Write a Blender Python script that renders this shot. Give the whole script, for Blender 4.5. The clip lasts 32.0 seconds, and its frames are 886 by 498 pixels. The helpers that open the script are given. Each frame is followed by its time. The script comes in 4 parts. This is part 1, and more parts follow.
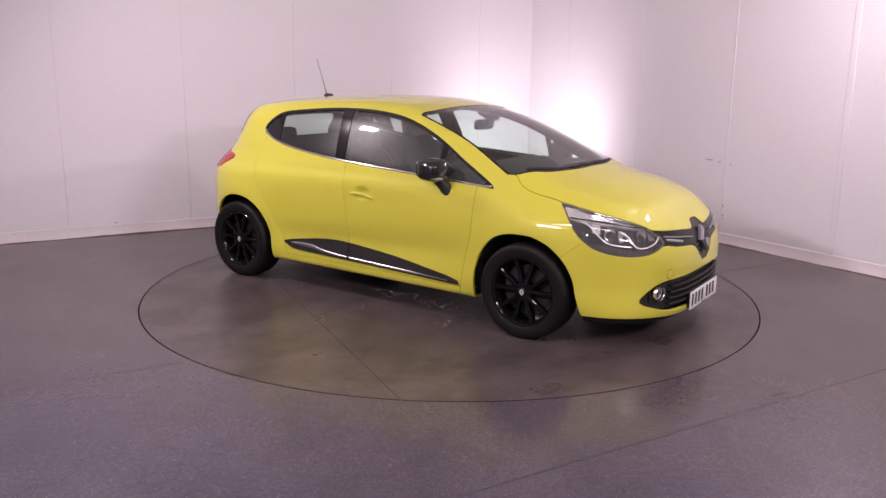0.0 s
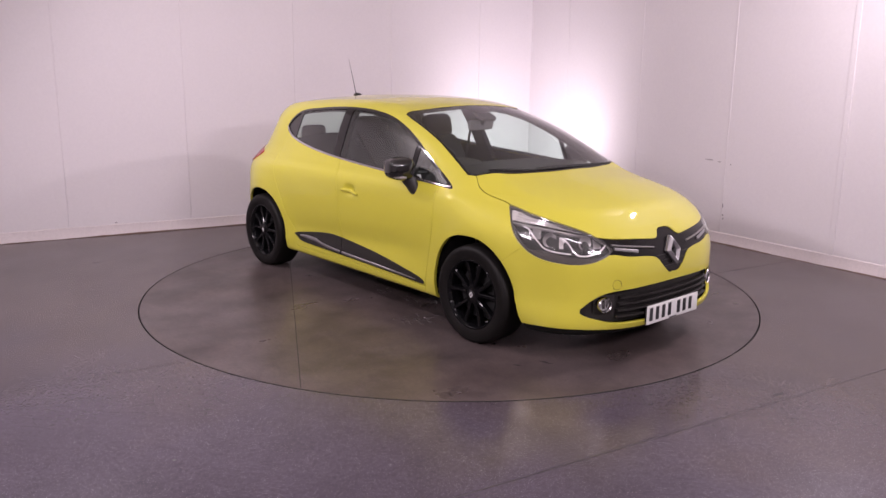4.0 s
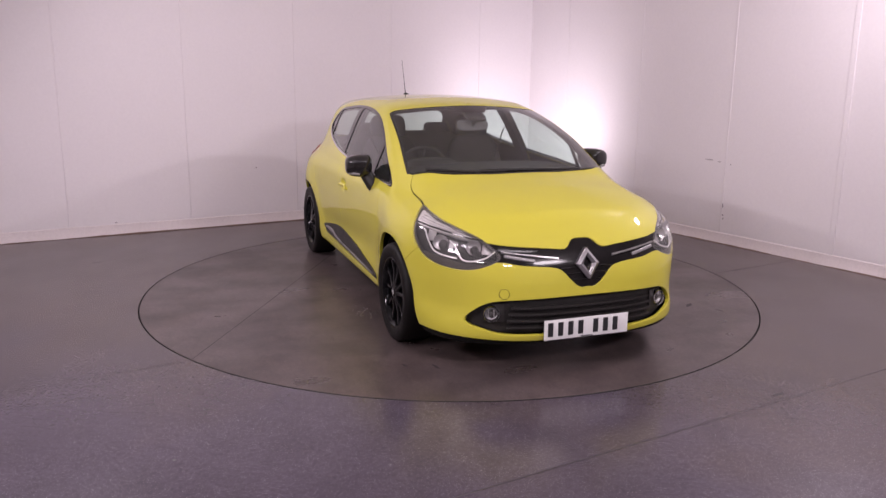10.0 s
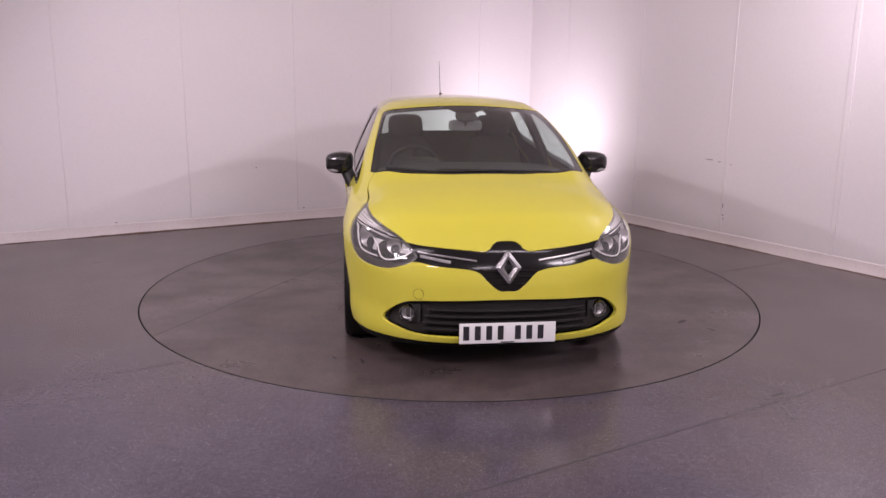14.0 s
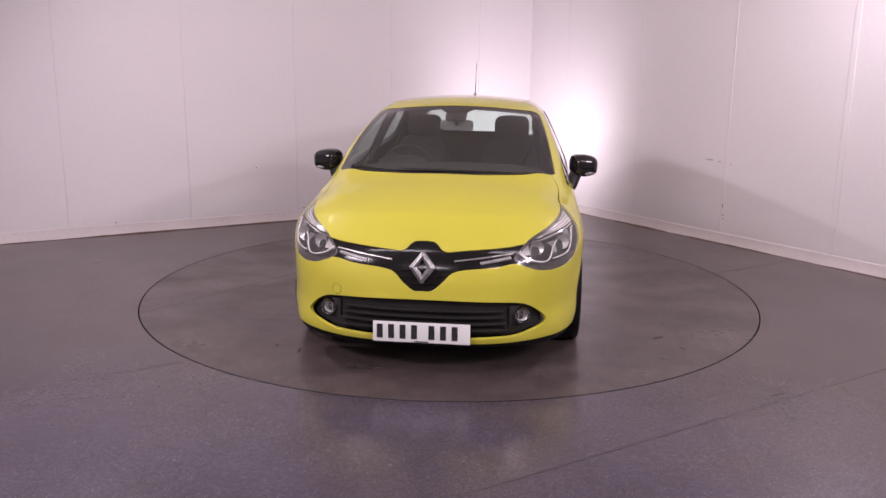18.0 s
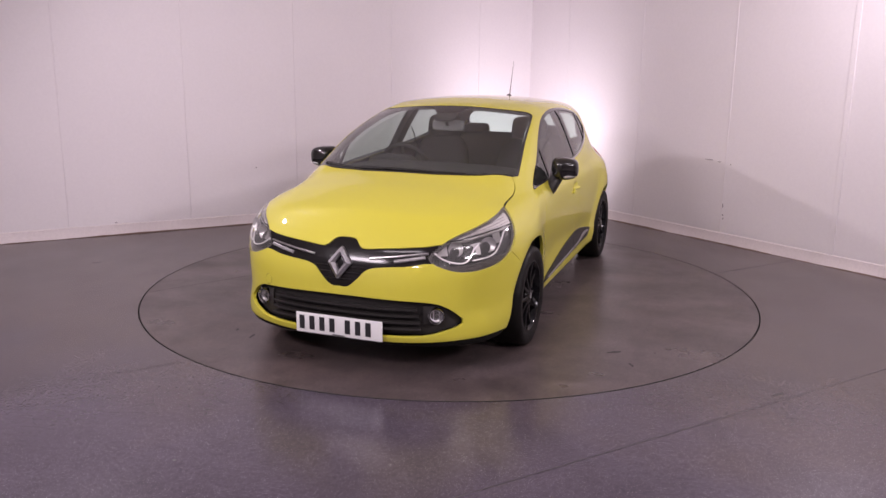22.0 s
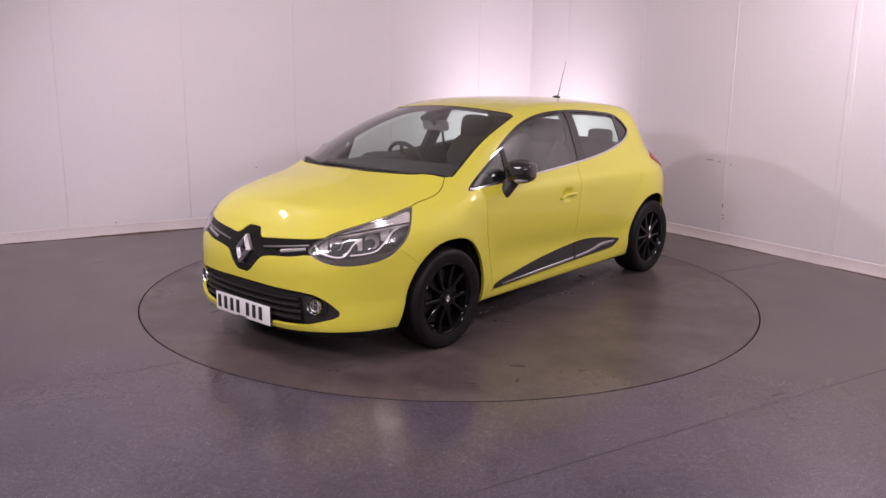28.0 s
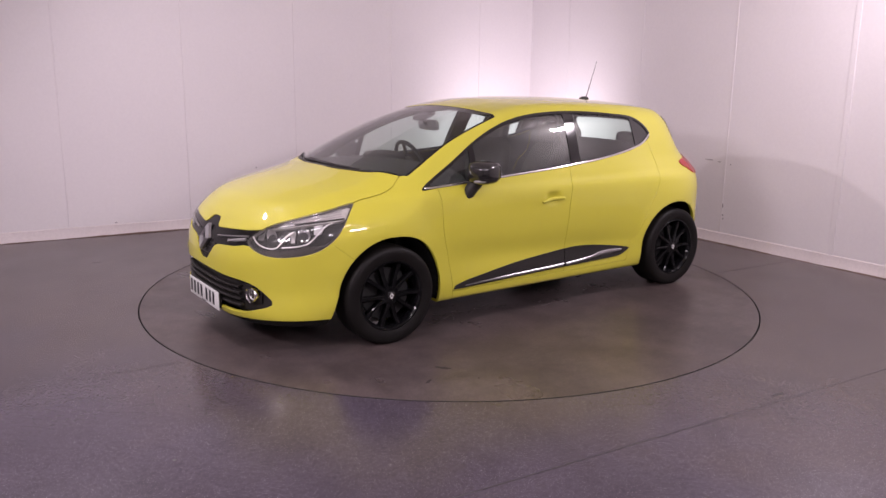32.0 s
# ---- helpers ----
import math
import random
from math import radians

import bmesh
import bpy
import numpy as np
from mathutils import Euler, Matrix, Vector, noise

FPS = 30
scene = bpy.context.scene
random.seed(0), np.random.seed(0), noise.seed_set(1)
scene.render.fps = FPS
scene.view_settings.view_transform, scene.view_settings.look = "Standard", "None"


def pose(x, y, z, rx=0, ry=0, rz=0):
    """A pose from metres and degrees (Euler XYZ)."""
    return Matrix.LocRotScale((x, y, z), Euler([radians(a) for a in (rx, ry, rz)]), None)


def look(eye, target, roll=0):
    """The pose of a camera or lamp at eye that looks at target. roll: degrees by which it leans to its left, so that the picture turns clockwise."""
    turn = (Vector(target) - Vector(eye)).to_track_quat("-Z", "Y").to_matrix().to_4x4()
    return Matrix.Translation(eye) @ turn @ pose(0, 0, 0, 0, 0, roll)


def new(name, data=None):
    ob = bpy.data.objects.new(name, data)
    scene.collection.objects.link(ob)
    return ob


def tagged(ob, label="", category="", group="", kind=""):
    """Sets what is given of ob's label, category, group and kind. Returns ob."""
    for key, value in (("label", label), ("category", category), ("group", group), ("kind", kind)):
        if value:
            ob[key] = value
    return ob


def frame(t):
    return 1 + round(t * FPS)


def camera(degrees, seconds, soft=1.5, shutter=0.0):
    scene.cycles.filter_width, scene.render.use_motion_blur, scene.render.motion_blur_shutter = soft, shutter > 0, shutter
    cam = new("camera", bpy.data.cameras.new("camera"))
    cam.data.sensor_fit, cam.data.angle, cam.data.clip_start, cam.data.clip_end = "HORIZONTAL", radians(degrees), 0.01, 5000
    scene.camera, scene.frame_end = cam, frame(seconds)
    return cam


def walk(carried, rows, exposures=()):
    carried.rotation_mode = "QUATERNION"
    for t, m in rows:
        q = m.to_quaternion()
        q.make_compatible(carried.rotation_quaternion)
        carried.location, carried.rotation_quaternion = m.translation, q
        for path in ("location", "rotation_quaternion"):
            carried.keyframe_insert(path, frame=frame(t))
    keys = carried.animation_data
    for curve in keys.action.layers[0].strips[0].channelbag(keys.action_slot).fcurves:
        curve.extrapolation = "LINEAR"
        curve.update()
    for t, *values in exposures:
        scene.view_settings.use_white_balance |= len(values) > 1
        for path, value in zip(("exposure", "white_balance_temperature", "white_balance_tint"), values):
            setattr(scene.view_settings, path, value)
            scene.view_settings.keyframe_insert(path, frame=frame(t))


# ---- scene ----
import collections

# The turntable's centre is the world's origin; the camera stands south of it.
cam = camera(58.055, 32.0, soft=1.5)
EYE = (-0.048, -5.991, 1.607)
TILT = radians(12.447)
AIM = (EYE[0], EYE[1] + math.cos(TILT), EYE[2] - math.sin(TILT))
walk(cam, [(0.0, look(EYE, AIM, 0.639)), (32.0, look(EYE, AIM, 0.639))], exposures=[(0.0, 0.0), (3.0, 0.0), (6.0, 0.0), (7.0, -0.07), (9.0, -0.09), (24.0, -0.08), (32.0, -0.08)])

# ---- light ----
world = bpy.data.worlds.new("room_air")
scene.world = world
world.use_nodes = True
world.node_tree.nodes["Background"].inputs["Color"].default_value = (0.5, 0.46, 0.5, 1)
world.node_tree.nodes["Background"].inputs["Strength"].default_value = 0.02


def area_lamp(name, eye, target, watts, sx, sy, colour=(1.0, 0.865, 0.965)):
    data = bpy.data.lights.new(name, "AREA")
    data.shape, data.size, data.size_y, data.energy, data.color = "RECTANGLE", sx, sy, watts, colour
    ob = new(name, data)
    ob.matrix_basis = look(eye, target)
    return tagged(ob, kind="structure")


CORNER = Vector((1.02, 4.22, 0))
LEFT_WAY, RIGHT_WAY = Vector((-0.8716, -0.4903, 0)), Vector((0.553, -0.833, 0))
LEFT_LONG, RIGHT_LONG, CEILING = 9.6, 11.2, 3.1
# rows of small ceiling spots on both sides and in front
for x, y, z, watts, apart in ((-3.0, -0.45, 2.8, 19, 0.072), (3.2, -0.30, 2.8, 19, 0.072), (-3.0, -4.3, 2.8, 34, 0.40), (3.2, -4.8, 2.8, 34, 0.40)):
    way = Vector((-y, x, 0)).normalized()
    for k in (-1, 0, 1):
        spot = Vector((x, y, z)) + way * apart * k
        area_lamp("ceiling_spot", spot, (0.1 * x, 0.1, 0.6), watts, 0.8 * apart if apart < 0.1 else 0.39, 0.10 if apart < 0.1 else 0.45)
# unseen strips added as fill, behind the camera and above the floor
for x, y in ((-1.3, -6.7), (1.4, -6.7)):
    area_lamp("fill_strip", (x, y, 2.85), (0.1 * x, 0.1, 0.6), 22, 0.8, 0.2)
for x, y in ((-1.2, -3.2), (1.2, -3.2)):
    area_lamp("fill_strip", (x, y, 3.02), (x, y, 0), 21, 1.2, 0.2)
# a double-headed floodlight behind the car, turned to the corner
for watts, cone, aim in ((64, 165, 0.95), (48, 130, 1.7)):
    glow = bpy.data.lights.new("corner_floodlight", "SPOT")
    glow.energy, glow.spot_size, glow.spot_blend, glow.shadow_soft_size, glow.color = watts, radians(cone), 1.0, 0.25, (1.0, 0.87, 0.97)
    ob = new("corner_floodlight", glow)
    ob.matrix_basis = look((0.80, 2.60, 0.62), (1.12, 4.18, aim))
    tagged(ob, kind="structure")


# ---- materials ----
def material(name, colour, rough=0.5, metal=0.0, spread=0.08, scale=6.0, fine=120.0, bump=0.0, coat=0.0, coat_rough=0.05, spec=0.5):
    """A surface with broad and fine variation of its colour and roughness, and fine relief."""
    m = bpy.data.materials.new(name)
    m.use_nodes = True
    t = m.node_tree
    b = t.nodes["Principled BSDF"]
    b.inputs["Metallic"].default_value = metal
    b.inputs["Coat Weight"].default_value, b.inputs["Coat Roughness"].default_value = coat, coat_rough
    b.inputs["Specular IOR Level"].default_value = spec
    co = t.nodes.new("ShaderNodeTexCoord")
    broad, grain = t.nodes.new("ShaderNodeTexNoise"), t.nodes.new("ShaderNodeTexNoise")
    broad.inputs["Scale"].default_value, broad.inputs["Detail"].default_value = scale, 5
    grain.inputs["Scale"].default_value, grain.inputs["Detail"].default_value = fine, 3
    add = t.nodes.new("ShaderNodeMath")
    add.operation = "ADD"
    ramp = t.nodes.new("ShaderNodeMapRange")
    ramp.inputs["From Min"].default_value, ramp.inputs["From Max"].default_value = 0.6, 1.4
    ramp.inputs["To Min"].default_value, ramp.inputs["To Max"].default_value = 1 - spread, 1 + spread
    mul = t.nodes.new("ShaderNodeVectorMath")
    mul.operation = "SCALE"
    mul.inputs[0].default_value = colour
    for n in (broad, grain):
        t.links.new(co.outputs["Object"], n.inputs["Vector"])
    t.links.new(broad.outputs["Fac"], add.inputs[0])
    t.links.new(grain.outputs["Fac"], add.inputs[1])
    t.links.new(add.outputs[0], ramp.inputs["Value"])
    t.links.new(ramp.outputs[0], mul.inputs["Scale"])
    t.links.new(mul.outputs[0], b.inputs["Base Color"])
    r = t.nodes.new("ShaderNodeMapRange")
    r.inputs["To Min"].default_value, r.inputs["To Max"].default_value = rough * 0.85, min(1, rough * 1.15)
    t.links.new(broad.outputs["Fac"], r.inputs["Value"])
    t.links.new(r.outputs[0], b.inputs["Roughness"])
    if bump:
        u = t.nodes.new("ShaderNodeBump")
        u.inputs["Strength"].default_value, u.inputs["Distance"].default_value = bump, 0.002
        t.links.new(grain.outputs["Fac"], u.inputs["Height"])
        t.links.new(u.outputs[0], b.inputs["Normal"])
    return m


def glass(name, tint, gloss=1.0, mirror=0.095, dust_veil=0.0, haze=0.0, rough=0.02):
    m = bpy.data.materials.new(name)
    m.use_nodes = True
    t = m.node_tree
    t.nodes.remove(t.nodes["Principled BSDF"])
    clear, shine, mix, face, power, lift = (t.nodes.new("ShaderNode" + k) for k in ("BsdfTransparent", "BsdfGlossy", "MixShader", "LayerWeight", "Math", "MapRange"))
    clear.inputs["Color"].default_value = (*tint, 1)
    shine.inputs["Roughness"].default_value = rough
    shine.inputs["Color"].default_value = (gloss, gloss, gloss, 1)
    face.inputs["Blend"].default_value = 0.5
    power.operation, power.inputs[1].default_value = "POWER", 4.5
    lift.inputs["To Min"].default_value, lift.inputs["To Max"].default_value = mirror, 1.0
    t.links.new(face.outputs["Facing"], power.inputs[0])
    t.links.new(power.outputs[0], lift.inputs["Value"])
    t.links.new(lift.outputs[0], mix.inputs[0])
    t.links.new(clear.outputs[0], mix.inputs[1])
    t.links.new(shine.outputs[0], mix.inputs[2])
    out = mix.outputs[0]
    # thin dust plus glare haze put into the glass: a little matt grey and a wide soft sheen
    for kind, share, spread in (("BsdfDiffuse", dust_veil, 1.0), ("BsdfGlossy", haze, 0.32)):
        if share:
            film, over = t.nodes.new("ShaderNode" + kind), t.nodes.new("ShaderNodeMixShader")
            film.inputs["Color"].default_value = (0.66, 0.65, 0.62, 1)
            film.inputs["Roughness"].default_value = spread
            cloud, span = t.nodes.new("ShaderNodeTexNoise"), t.nodes.new("ShaderNodeMapRange")
            cloud.inputs["Scale"].default_value, cloud.inputs["Detail"].default_value = 3.0, 4
            span.inputs["To Min"].default_value, span.inputs["To Max"].default_value = share * 0.6, share * 1.4
            t.links.new(cloud.outputs["Fac"], span.inputs["Value"])
            t.links.new(span.outputs[0], over.inputs[0])
            t.links.new(out, over.inputs[1])
            t.links.new(film.outputs[0], over.inputs[2])
            out = over.outputs[0]
    t.links.new(out, t.nodes["Material Output"].inputs["Surface"])
    return m


YELLOW = material("yellow_paint", (0.518, 0.474, 0.050), 0.5, 0, 0.02, 2, 300, 0, 1.0, 0.025, spec=0.15)
GLOSS_BLACK = material("gloss_black_plastic", (0.010, 0.009, 0.009), 0.09, 0, 0.1, 4, 90, 0, 0.3)
GRILLE_BLACK = material("grille_black_plastic", (0.010, 0.009, 0.009), 0.13, 0, 0.1, 4, 90, 0, spec=0.25)
BLACK_PLASTIC = material("grained_black_plastic", (0.021, 0.019, 0.018), 0.45, 0, 0.15, 6, 400, 0.2, spec=0.3)
# darker copy of the black plastic, with the shade under the bumper in its colour
SHADED_LIP = material("shaded_lip_black", (0.009, 0.0085, 0.008), 0.6, 0, 0.15, 6, 400, 0.2, spec=0.12)
DRL_GREY = material("daylight_lens_grey", (0.26, 0.25, 0.25), 0.35, 0.3, 0.1, 30, 90)
STRIP_SILVER = material("grille_strip_silver", (0.40, 0.385, 0.38), 0.3, 0.85, 0.05)
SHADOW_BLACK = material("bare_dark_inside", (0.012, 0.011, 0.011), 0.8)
HUB_SILVER = material("hub_badge_silver", (0.75, 0.74, 0.74), 0.5, 0.2, 0.04)
CHROME = material("chrome", (0.78, 0.77, 0.78), 0.12, 1.0, 0.04)
SATIN = material("satin_silver", (0.46, 0.45, 0.46), 0.34, 1.0, 0.05)
BADGE_SILVER = material("badge_silver", (0.37, 0.36, 0.365), 0.36, 0.9, 0.05)
GREY_PLASTIC = material("grey_plastic", (0.16, 0.155, 0.155), 0.45)
RUBBER = material("tyre_rubber", (0.0075, 0.0066, 0.0062), 0.5, 0, 0.25, 12, 300, 0.3, spec=0.14)
ALLOY = material("black_alloy", (0.004, 0.004, 0.0045), 0.05, 0.0, 0.1, 6, 90, 0, spec=0.22)
LINING = material("dark_grey_trim", (0.013, 0.0125, 0.012), 0.75, 0, 0.08, 5, 60, 0)
FABRIC = material("charcoal_seat_cloth", (0.010, 0.0094, 0.0090), 0.9, 0, 0.1, 5, 60, 0)
SCREEN = glass("windscreen_glass", (0.84, 0.94, 0.90), 1.0, 0.085, 0.010, 0.0)
PANE = glass("side_window_glass", (0.77, 0.88, 0.83), 1.0, 0.08, 0.010, 0.03)
LENS = glass("headlight_lens", (0.90, 0.90, 0.89), 0.8, 0.06, 0.05, 0.0, 0.06)
AMBER = material("amber_plastic", (0.75, 0.3, 0.05), 0.25)
RED = material("red_lamp_plastic", (0.30, 0.012, 0.015), 0.25, 0, 0.1, 8, 90)
WHITE_PLATE = material("white_plate_plastic", (0.72, 0.72, 0.70), 0.35, 0, 0.03)
GREY_BAR = material("plate_dark_bars", (0.02, 0.02, 0.022), 0.4)
LAMP_BASE = material("smoked_lamp_plastic", (0.052, 0.046, 0.043), 0.3)
LINE_SILVER = material("bright_lamp_line", (0.78, 0.76, 0.76), 0.35, 0.25, 0.04)
HOUSING = material("headlight_housing", (0.50, 0.485, 0.48), 0.35, 0.3, 0.15, 20)
BOWL = material("reflector_silver", (0.56, 0.54, 0.54), 0.3, 0.7, 0.08)


# ---- mesh helpers ----
def mesh_object(name, verts, faces, mat, parent=None, label="", normals=None, smooth=True):
    me = bpy.data.meshes.new(name)
    me.from_pydata([tuple(map(float, v)) for v in verts], [], [tuple(map(int, f)) for f in faces])
    me.materials.append(mat)
    if smooth:
        me.polygons.foreach_set("use_smooth", [True] * len(me.polygons))
    if normals is not None and len(verts):
        me.normals_split_custom_set_from_vertices([tuple(map(float, n)) for n in normals])
    ob = new(name, me)
    if parent:
        ob.parent = parent
    if label:
        ob["label"] = label
    return ob


def part(name, bm, mat, parent=None, label="", smooth=True):
    me = bpy.data.meshes.new(name)
    bm.to_mesh(me)
    bm.free()
    me.materials.append(mat)
    if smooth:
        me.polygons.foreach_set("use_smooth", [True] * len(me.polygons))
        me.set_sharp_from_angle(angle=radians(38))
    ob = new(name, me)
    if parent:
        ob.parent = parent
    if label:
        ob["label"] = label
    return ob


def box(bm, size, m=Matrix(), bevel=0.0, seg=2):
    geo = bmesh.ops.create_cube(bm, size=1, matrix=m @ Matrix.Diagonal((*size, 1)))
    if bevel:
        edges = list({e for v in geo["verts"] for e in v.link_edges})
        bmesh.ops.bevel(bm, geom=edges, offset=bevel, segments=seg, affect="EDGES", profile=0.6)


def boxed(name, size, m, mat, parent=None, label="", bevel=0.006, seg=2):
    bm = bmesh.new()
    box(bm, size, m, bevel, seg)
    return part(name, bm, mat, parent, label)


def lathe(name, profile, mat, parent, m=Matrix(), seg=48, label="", closed=False):
    """Turns a profile of (radius, height) round the local z axis."""
    v, f, n = [], [], len(profile)
    for i in range(seg):
        a = 2 * math.pi * i / seg
        v += [m @ Vector((r * math.cos(a), r * math.sin(a), h)) for r, h in profile]
    for i in range(seg):
        j = (i + 1) % seg
        for k in range(n if closed else n - 1):
            l = (k + 1) % n
            f.append((i * n + k, j * n + k, j * n + l, i * n + l))
    bm = bmesh.new()
    vs = [bm.verts.new(p) for p in v]
    for q in f:
        bm.faces.new([vs[i] for i in q])
    bmesh.ops.remove_doubles(bm, verts=bm.verts, dist=1e-6)
    bmesh.ops.recalc_face_normals(bm, faces=bm.faces)
    return part(name, bm, mat, parent, label)


def tube(name, points, radius, mat, parent, label="", seg=10, closed=False):
    """A rod along points; radius is one number or one for each point."""
    pts = [Vector(p) for p in points]
    rad = [radius] * len(pts) if np.isscalar(radius) else list(radius)
    bm = bmesh.new()
    rings = []
    for i, p in enumerate(pts):
        a, b = pts[i - 1 if (i or closed) else 0], pts[(i + 1) % len(pts) if (i + 1 < len(pts) or closed) else i]
        q = (b - a).normalized().to_track_quat("Z", "Y")
        rings.append([bm.verts.new(p + q @ Vector((rad[i] * math.cos(2 * math.pi * k / seg), rad[i] * math.sin(2 * math.pi * k / seg), 0))) for k in range(seg)])
    for i in range(len(rings) if closed else len(rings) - 1):
        r, s = rings[i], rings[(i + 1) % len(rings)]
        shift = 0 if not closed or i + 1 < len(rings) else min(range(seg), key=lambda k: (s[k].co - r[0].co).length)
        for k in range(seg):
            bm.faces.new((r[k], r[(k + 1) % seg], s[(k + 1 + shift) % seg], s[(k + shift) % seg]))
    if not closed:
        bm.faces.new(rings[0][::-1])
        bm.faces.new(rings[-1])
    bmesh.ops.recalc_face_normals(bm, faces=bm.faces)
    return part(name, bm, mat, parent, label)


def blob(name, m, power, mat, parent, label="", seg=28, warp=None):
    """A rounded box: a ball pushed towards a cube by power (2 is a ball, 5 a soft box)."""
    bm = bmesh.new()
    bmesh.ops.create_uvsphere(bm, u_segments=seg, v_segments=seg // 2 + 2, radius=1)
    for v in bm.verts:
        c = v.co
        k = (abs(c.x) ** power + abs(c.y) ** power + abs(c.z) ** power) ** (1 / power)
        c = c / k
        if warp:
            c = warp(c)
        v.co = m @ c
    bmesh.ops.recalc_face_normals(bm, faces=bm.faces)
    return part(name, bm, mat, parent, label)


def smooth_loop(pts, n=10, closed=True):
    """A rounded outline through the given corners."""
    p = np.array(pts, float)
    m, out = len(p), []
    for i in range(m if closed else m - 1):
        a, b, c, d = (p[(i + k) % m] if closed else p[min(max(i + k, 0), m - 1)] for k in (-1, 0, 1, 2))
        for s in np.arange(n) / n:
            out.append(0.5 * (2*b + (c-a)*s + (2*a-5*b+4*c-d)*s*s + (3*b-a-3*c+d)*s**3))
    if not closed:
        out.append(p[-1])
    return np.array(out)


def inside(u, v, poly):
    """Distance from an outline in the plane, below zero inside it."""
    a, b = poly, np.roll(poly, -1, axis=0)
    d = np.full(len(u), 1e9)
    sign = np.zeros(len(u), bool)
    for (ax, ay), (bx, by) in zip(a, b):
        ex, ey = bx - ax, by - ay
        L = ex * ex + ey * ey
        if L < 1e-14:
            continue
        h = np.clip(((u - ax) * ex + (v - ay) * ey) / L, 0, 1)
        d = np.minimum(d, (u - ax - h * ex) ** 2 + (v - ay - h * ey) ** 2)
        if ey:
            sign ^= ((ay > v) != (by > v)) & (u < ex * (v - ay) / ey + ax)
    return np.where(sign, -1, 1) * np.sqrt(d)


# ---- car body shape: x forward, y to the car's left, z up; origin on the floor half way between the axles ----
def curve(*pts):
    """A smooth function through (input, output) pairs."""
    a = np.array(pts, float)
    xs, ys = a[:, 0], a[:, 1]
    d = np.diff(ys) / np.diff(xs)
    m = np.empty(len(xs))
    m[1:-1] = np.where(d[1:] * d[:-1] > 0, 2 * d[1:] * d[:-1] / np.where(d[1:] + d[:-1] == 0, 1, d[1:] + d[:-1]), 0)
    m[0], m[-1] = d[0], d[-1]
    q = np.linspace(xs[0], xs[-1], 1200)
    k = np.clip(np.searchsorted(xs, q) - 1, 0, len(xs) - 2)
    h = xs[k + 1] - xs[k]
    s = (q - xs[k]) / h
    r = (2*s**3-3*s**2+1)*ys[k] + (s**3-2*s**2+s)*h*m[k] + (3*s**2-2*s**3)*ys[k+1] + (s**3-s**2)*h*m[k+1]
    return lambda v: np.interp(v, q, r)


def smax(a, b, k):
    h = np.maximum(k - np.abs(a - b), 0) / k
    return np.maximum(a, b) + h * h * k / 4


def step(a, b, v):
    s = np.clip((v - a) / (b - a), 0, 1)
    return s * s * (3 - 2 * s)


AXLE, WHEEL_Z = 1.2945, 0.297
TOP = curve((-2.2, 1.27), (-1.75, 1.305), (-1.6, 1.335), (-1.35, 1.378), (-1.0, 1.412), (-0.6, 1.432), (-0.2, 1.438), (0.05, 1.43),
            (0.25, 1.402), (0.45, 1.353), (0.7, 1.272), (1.0, 1.148), (1.2, 1.062), (1.32, 1.012), (1.42, 0.985), (1.6, 0.945),
            (1.8, 0.89), (1.95, 0.835), (2.05, 0.785), (2.15, 0.72), (2.3, 0.6))
SECTION = curve((0.0, 0.70), (0.12, 0.795), (0.19, 0.818), (0.3, 0.829), (0.4, 0.832), (0.5, 0.841), (0.6, 0.849), (0.7, 0.855), (0.77, 0.856),
                (0.82, 0.854), (0.85, 0.849), (0.87, 0.842), (0.89, 0.830), (0.91, 0.818), (0.95, 0.802), (1.0, 0.78), (1.1, 0.735), (1.2, 0.688), (1.3, 0.636), (1.38, 0.588), (1.5, 0.50))
LOWER = curve((-2.2, 0.93), (-1.9, 0.955), (-1.6, 0.985), (-1.3, 1.0), (-0.9, 0.985), (0.0, 0.982), (0.9, 0.985), (1.3, 1.003), (1.6, 1.0), (2.2, 0.985))
UPPER = curve((-2.2, 0.82), (-1.7, 0.87), (-1.3, 0.91), (-0.8, 0.965), (-0.3, 0.995), (0.1, 1.0), (0.5, 0.988), (1.0, 0.948), (1.4, 0.90), (2.2, 0.86))
NOSE = curve((0.0, 1.95), (0.12, 2.07), (0.17, 2.115), (0.23, 2.135), (0.36, 2.142), (0.5, 2.135), (0.6, 2.125), (0.68, 2.105), (0.75, 2.07), (0.82, 2.04), (1.5, 1.95))
TAIL = curve((0.0, -1.7), (0.2, -1.80), (0.3, -1.89), (0.45, -1.92), (0.6, -1.915), (0.8, -1.90), (0.92, -1.86), (0.98, -1.79), (1.05, -1.73), (1.2, -1.65), (1.33, -1.59), (1.5, -1.56))


def half_width(x, z):
    f = step(0.72, 1.02, z)
    w = SECTION(z) * (LOWER(x) * (1 - f) + UPPER(x) * f)
    w = w - 0.015 * np.exp(-((z - 0.43 - 0.06 * x) / 0.095) ** 2) * step(-1.15, -0.35, x) * step(1.15, 0.45, x)
    for s in (-1, 1):
        r = np.hypot(x - s * AXLE, z - WHEEL_Z)
        w = w + 0.017 * np.exp(-((r - 0.36) / 0.10) ** 2) * step(0.12, 0.3, z)
    w = w - 0.024 * np.exp(-(np.abs(x) / 0.052) ** 3 - (np.abs(z - 0.787) / 0.034) ** 3)
    return w + 0.012 * np.exp(-((z - 0.86) / 0.07) ** 2) * step(-0.7, -1.2, x)


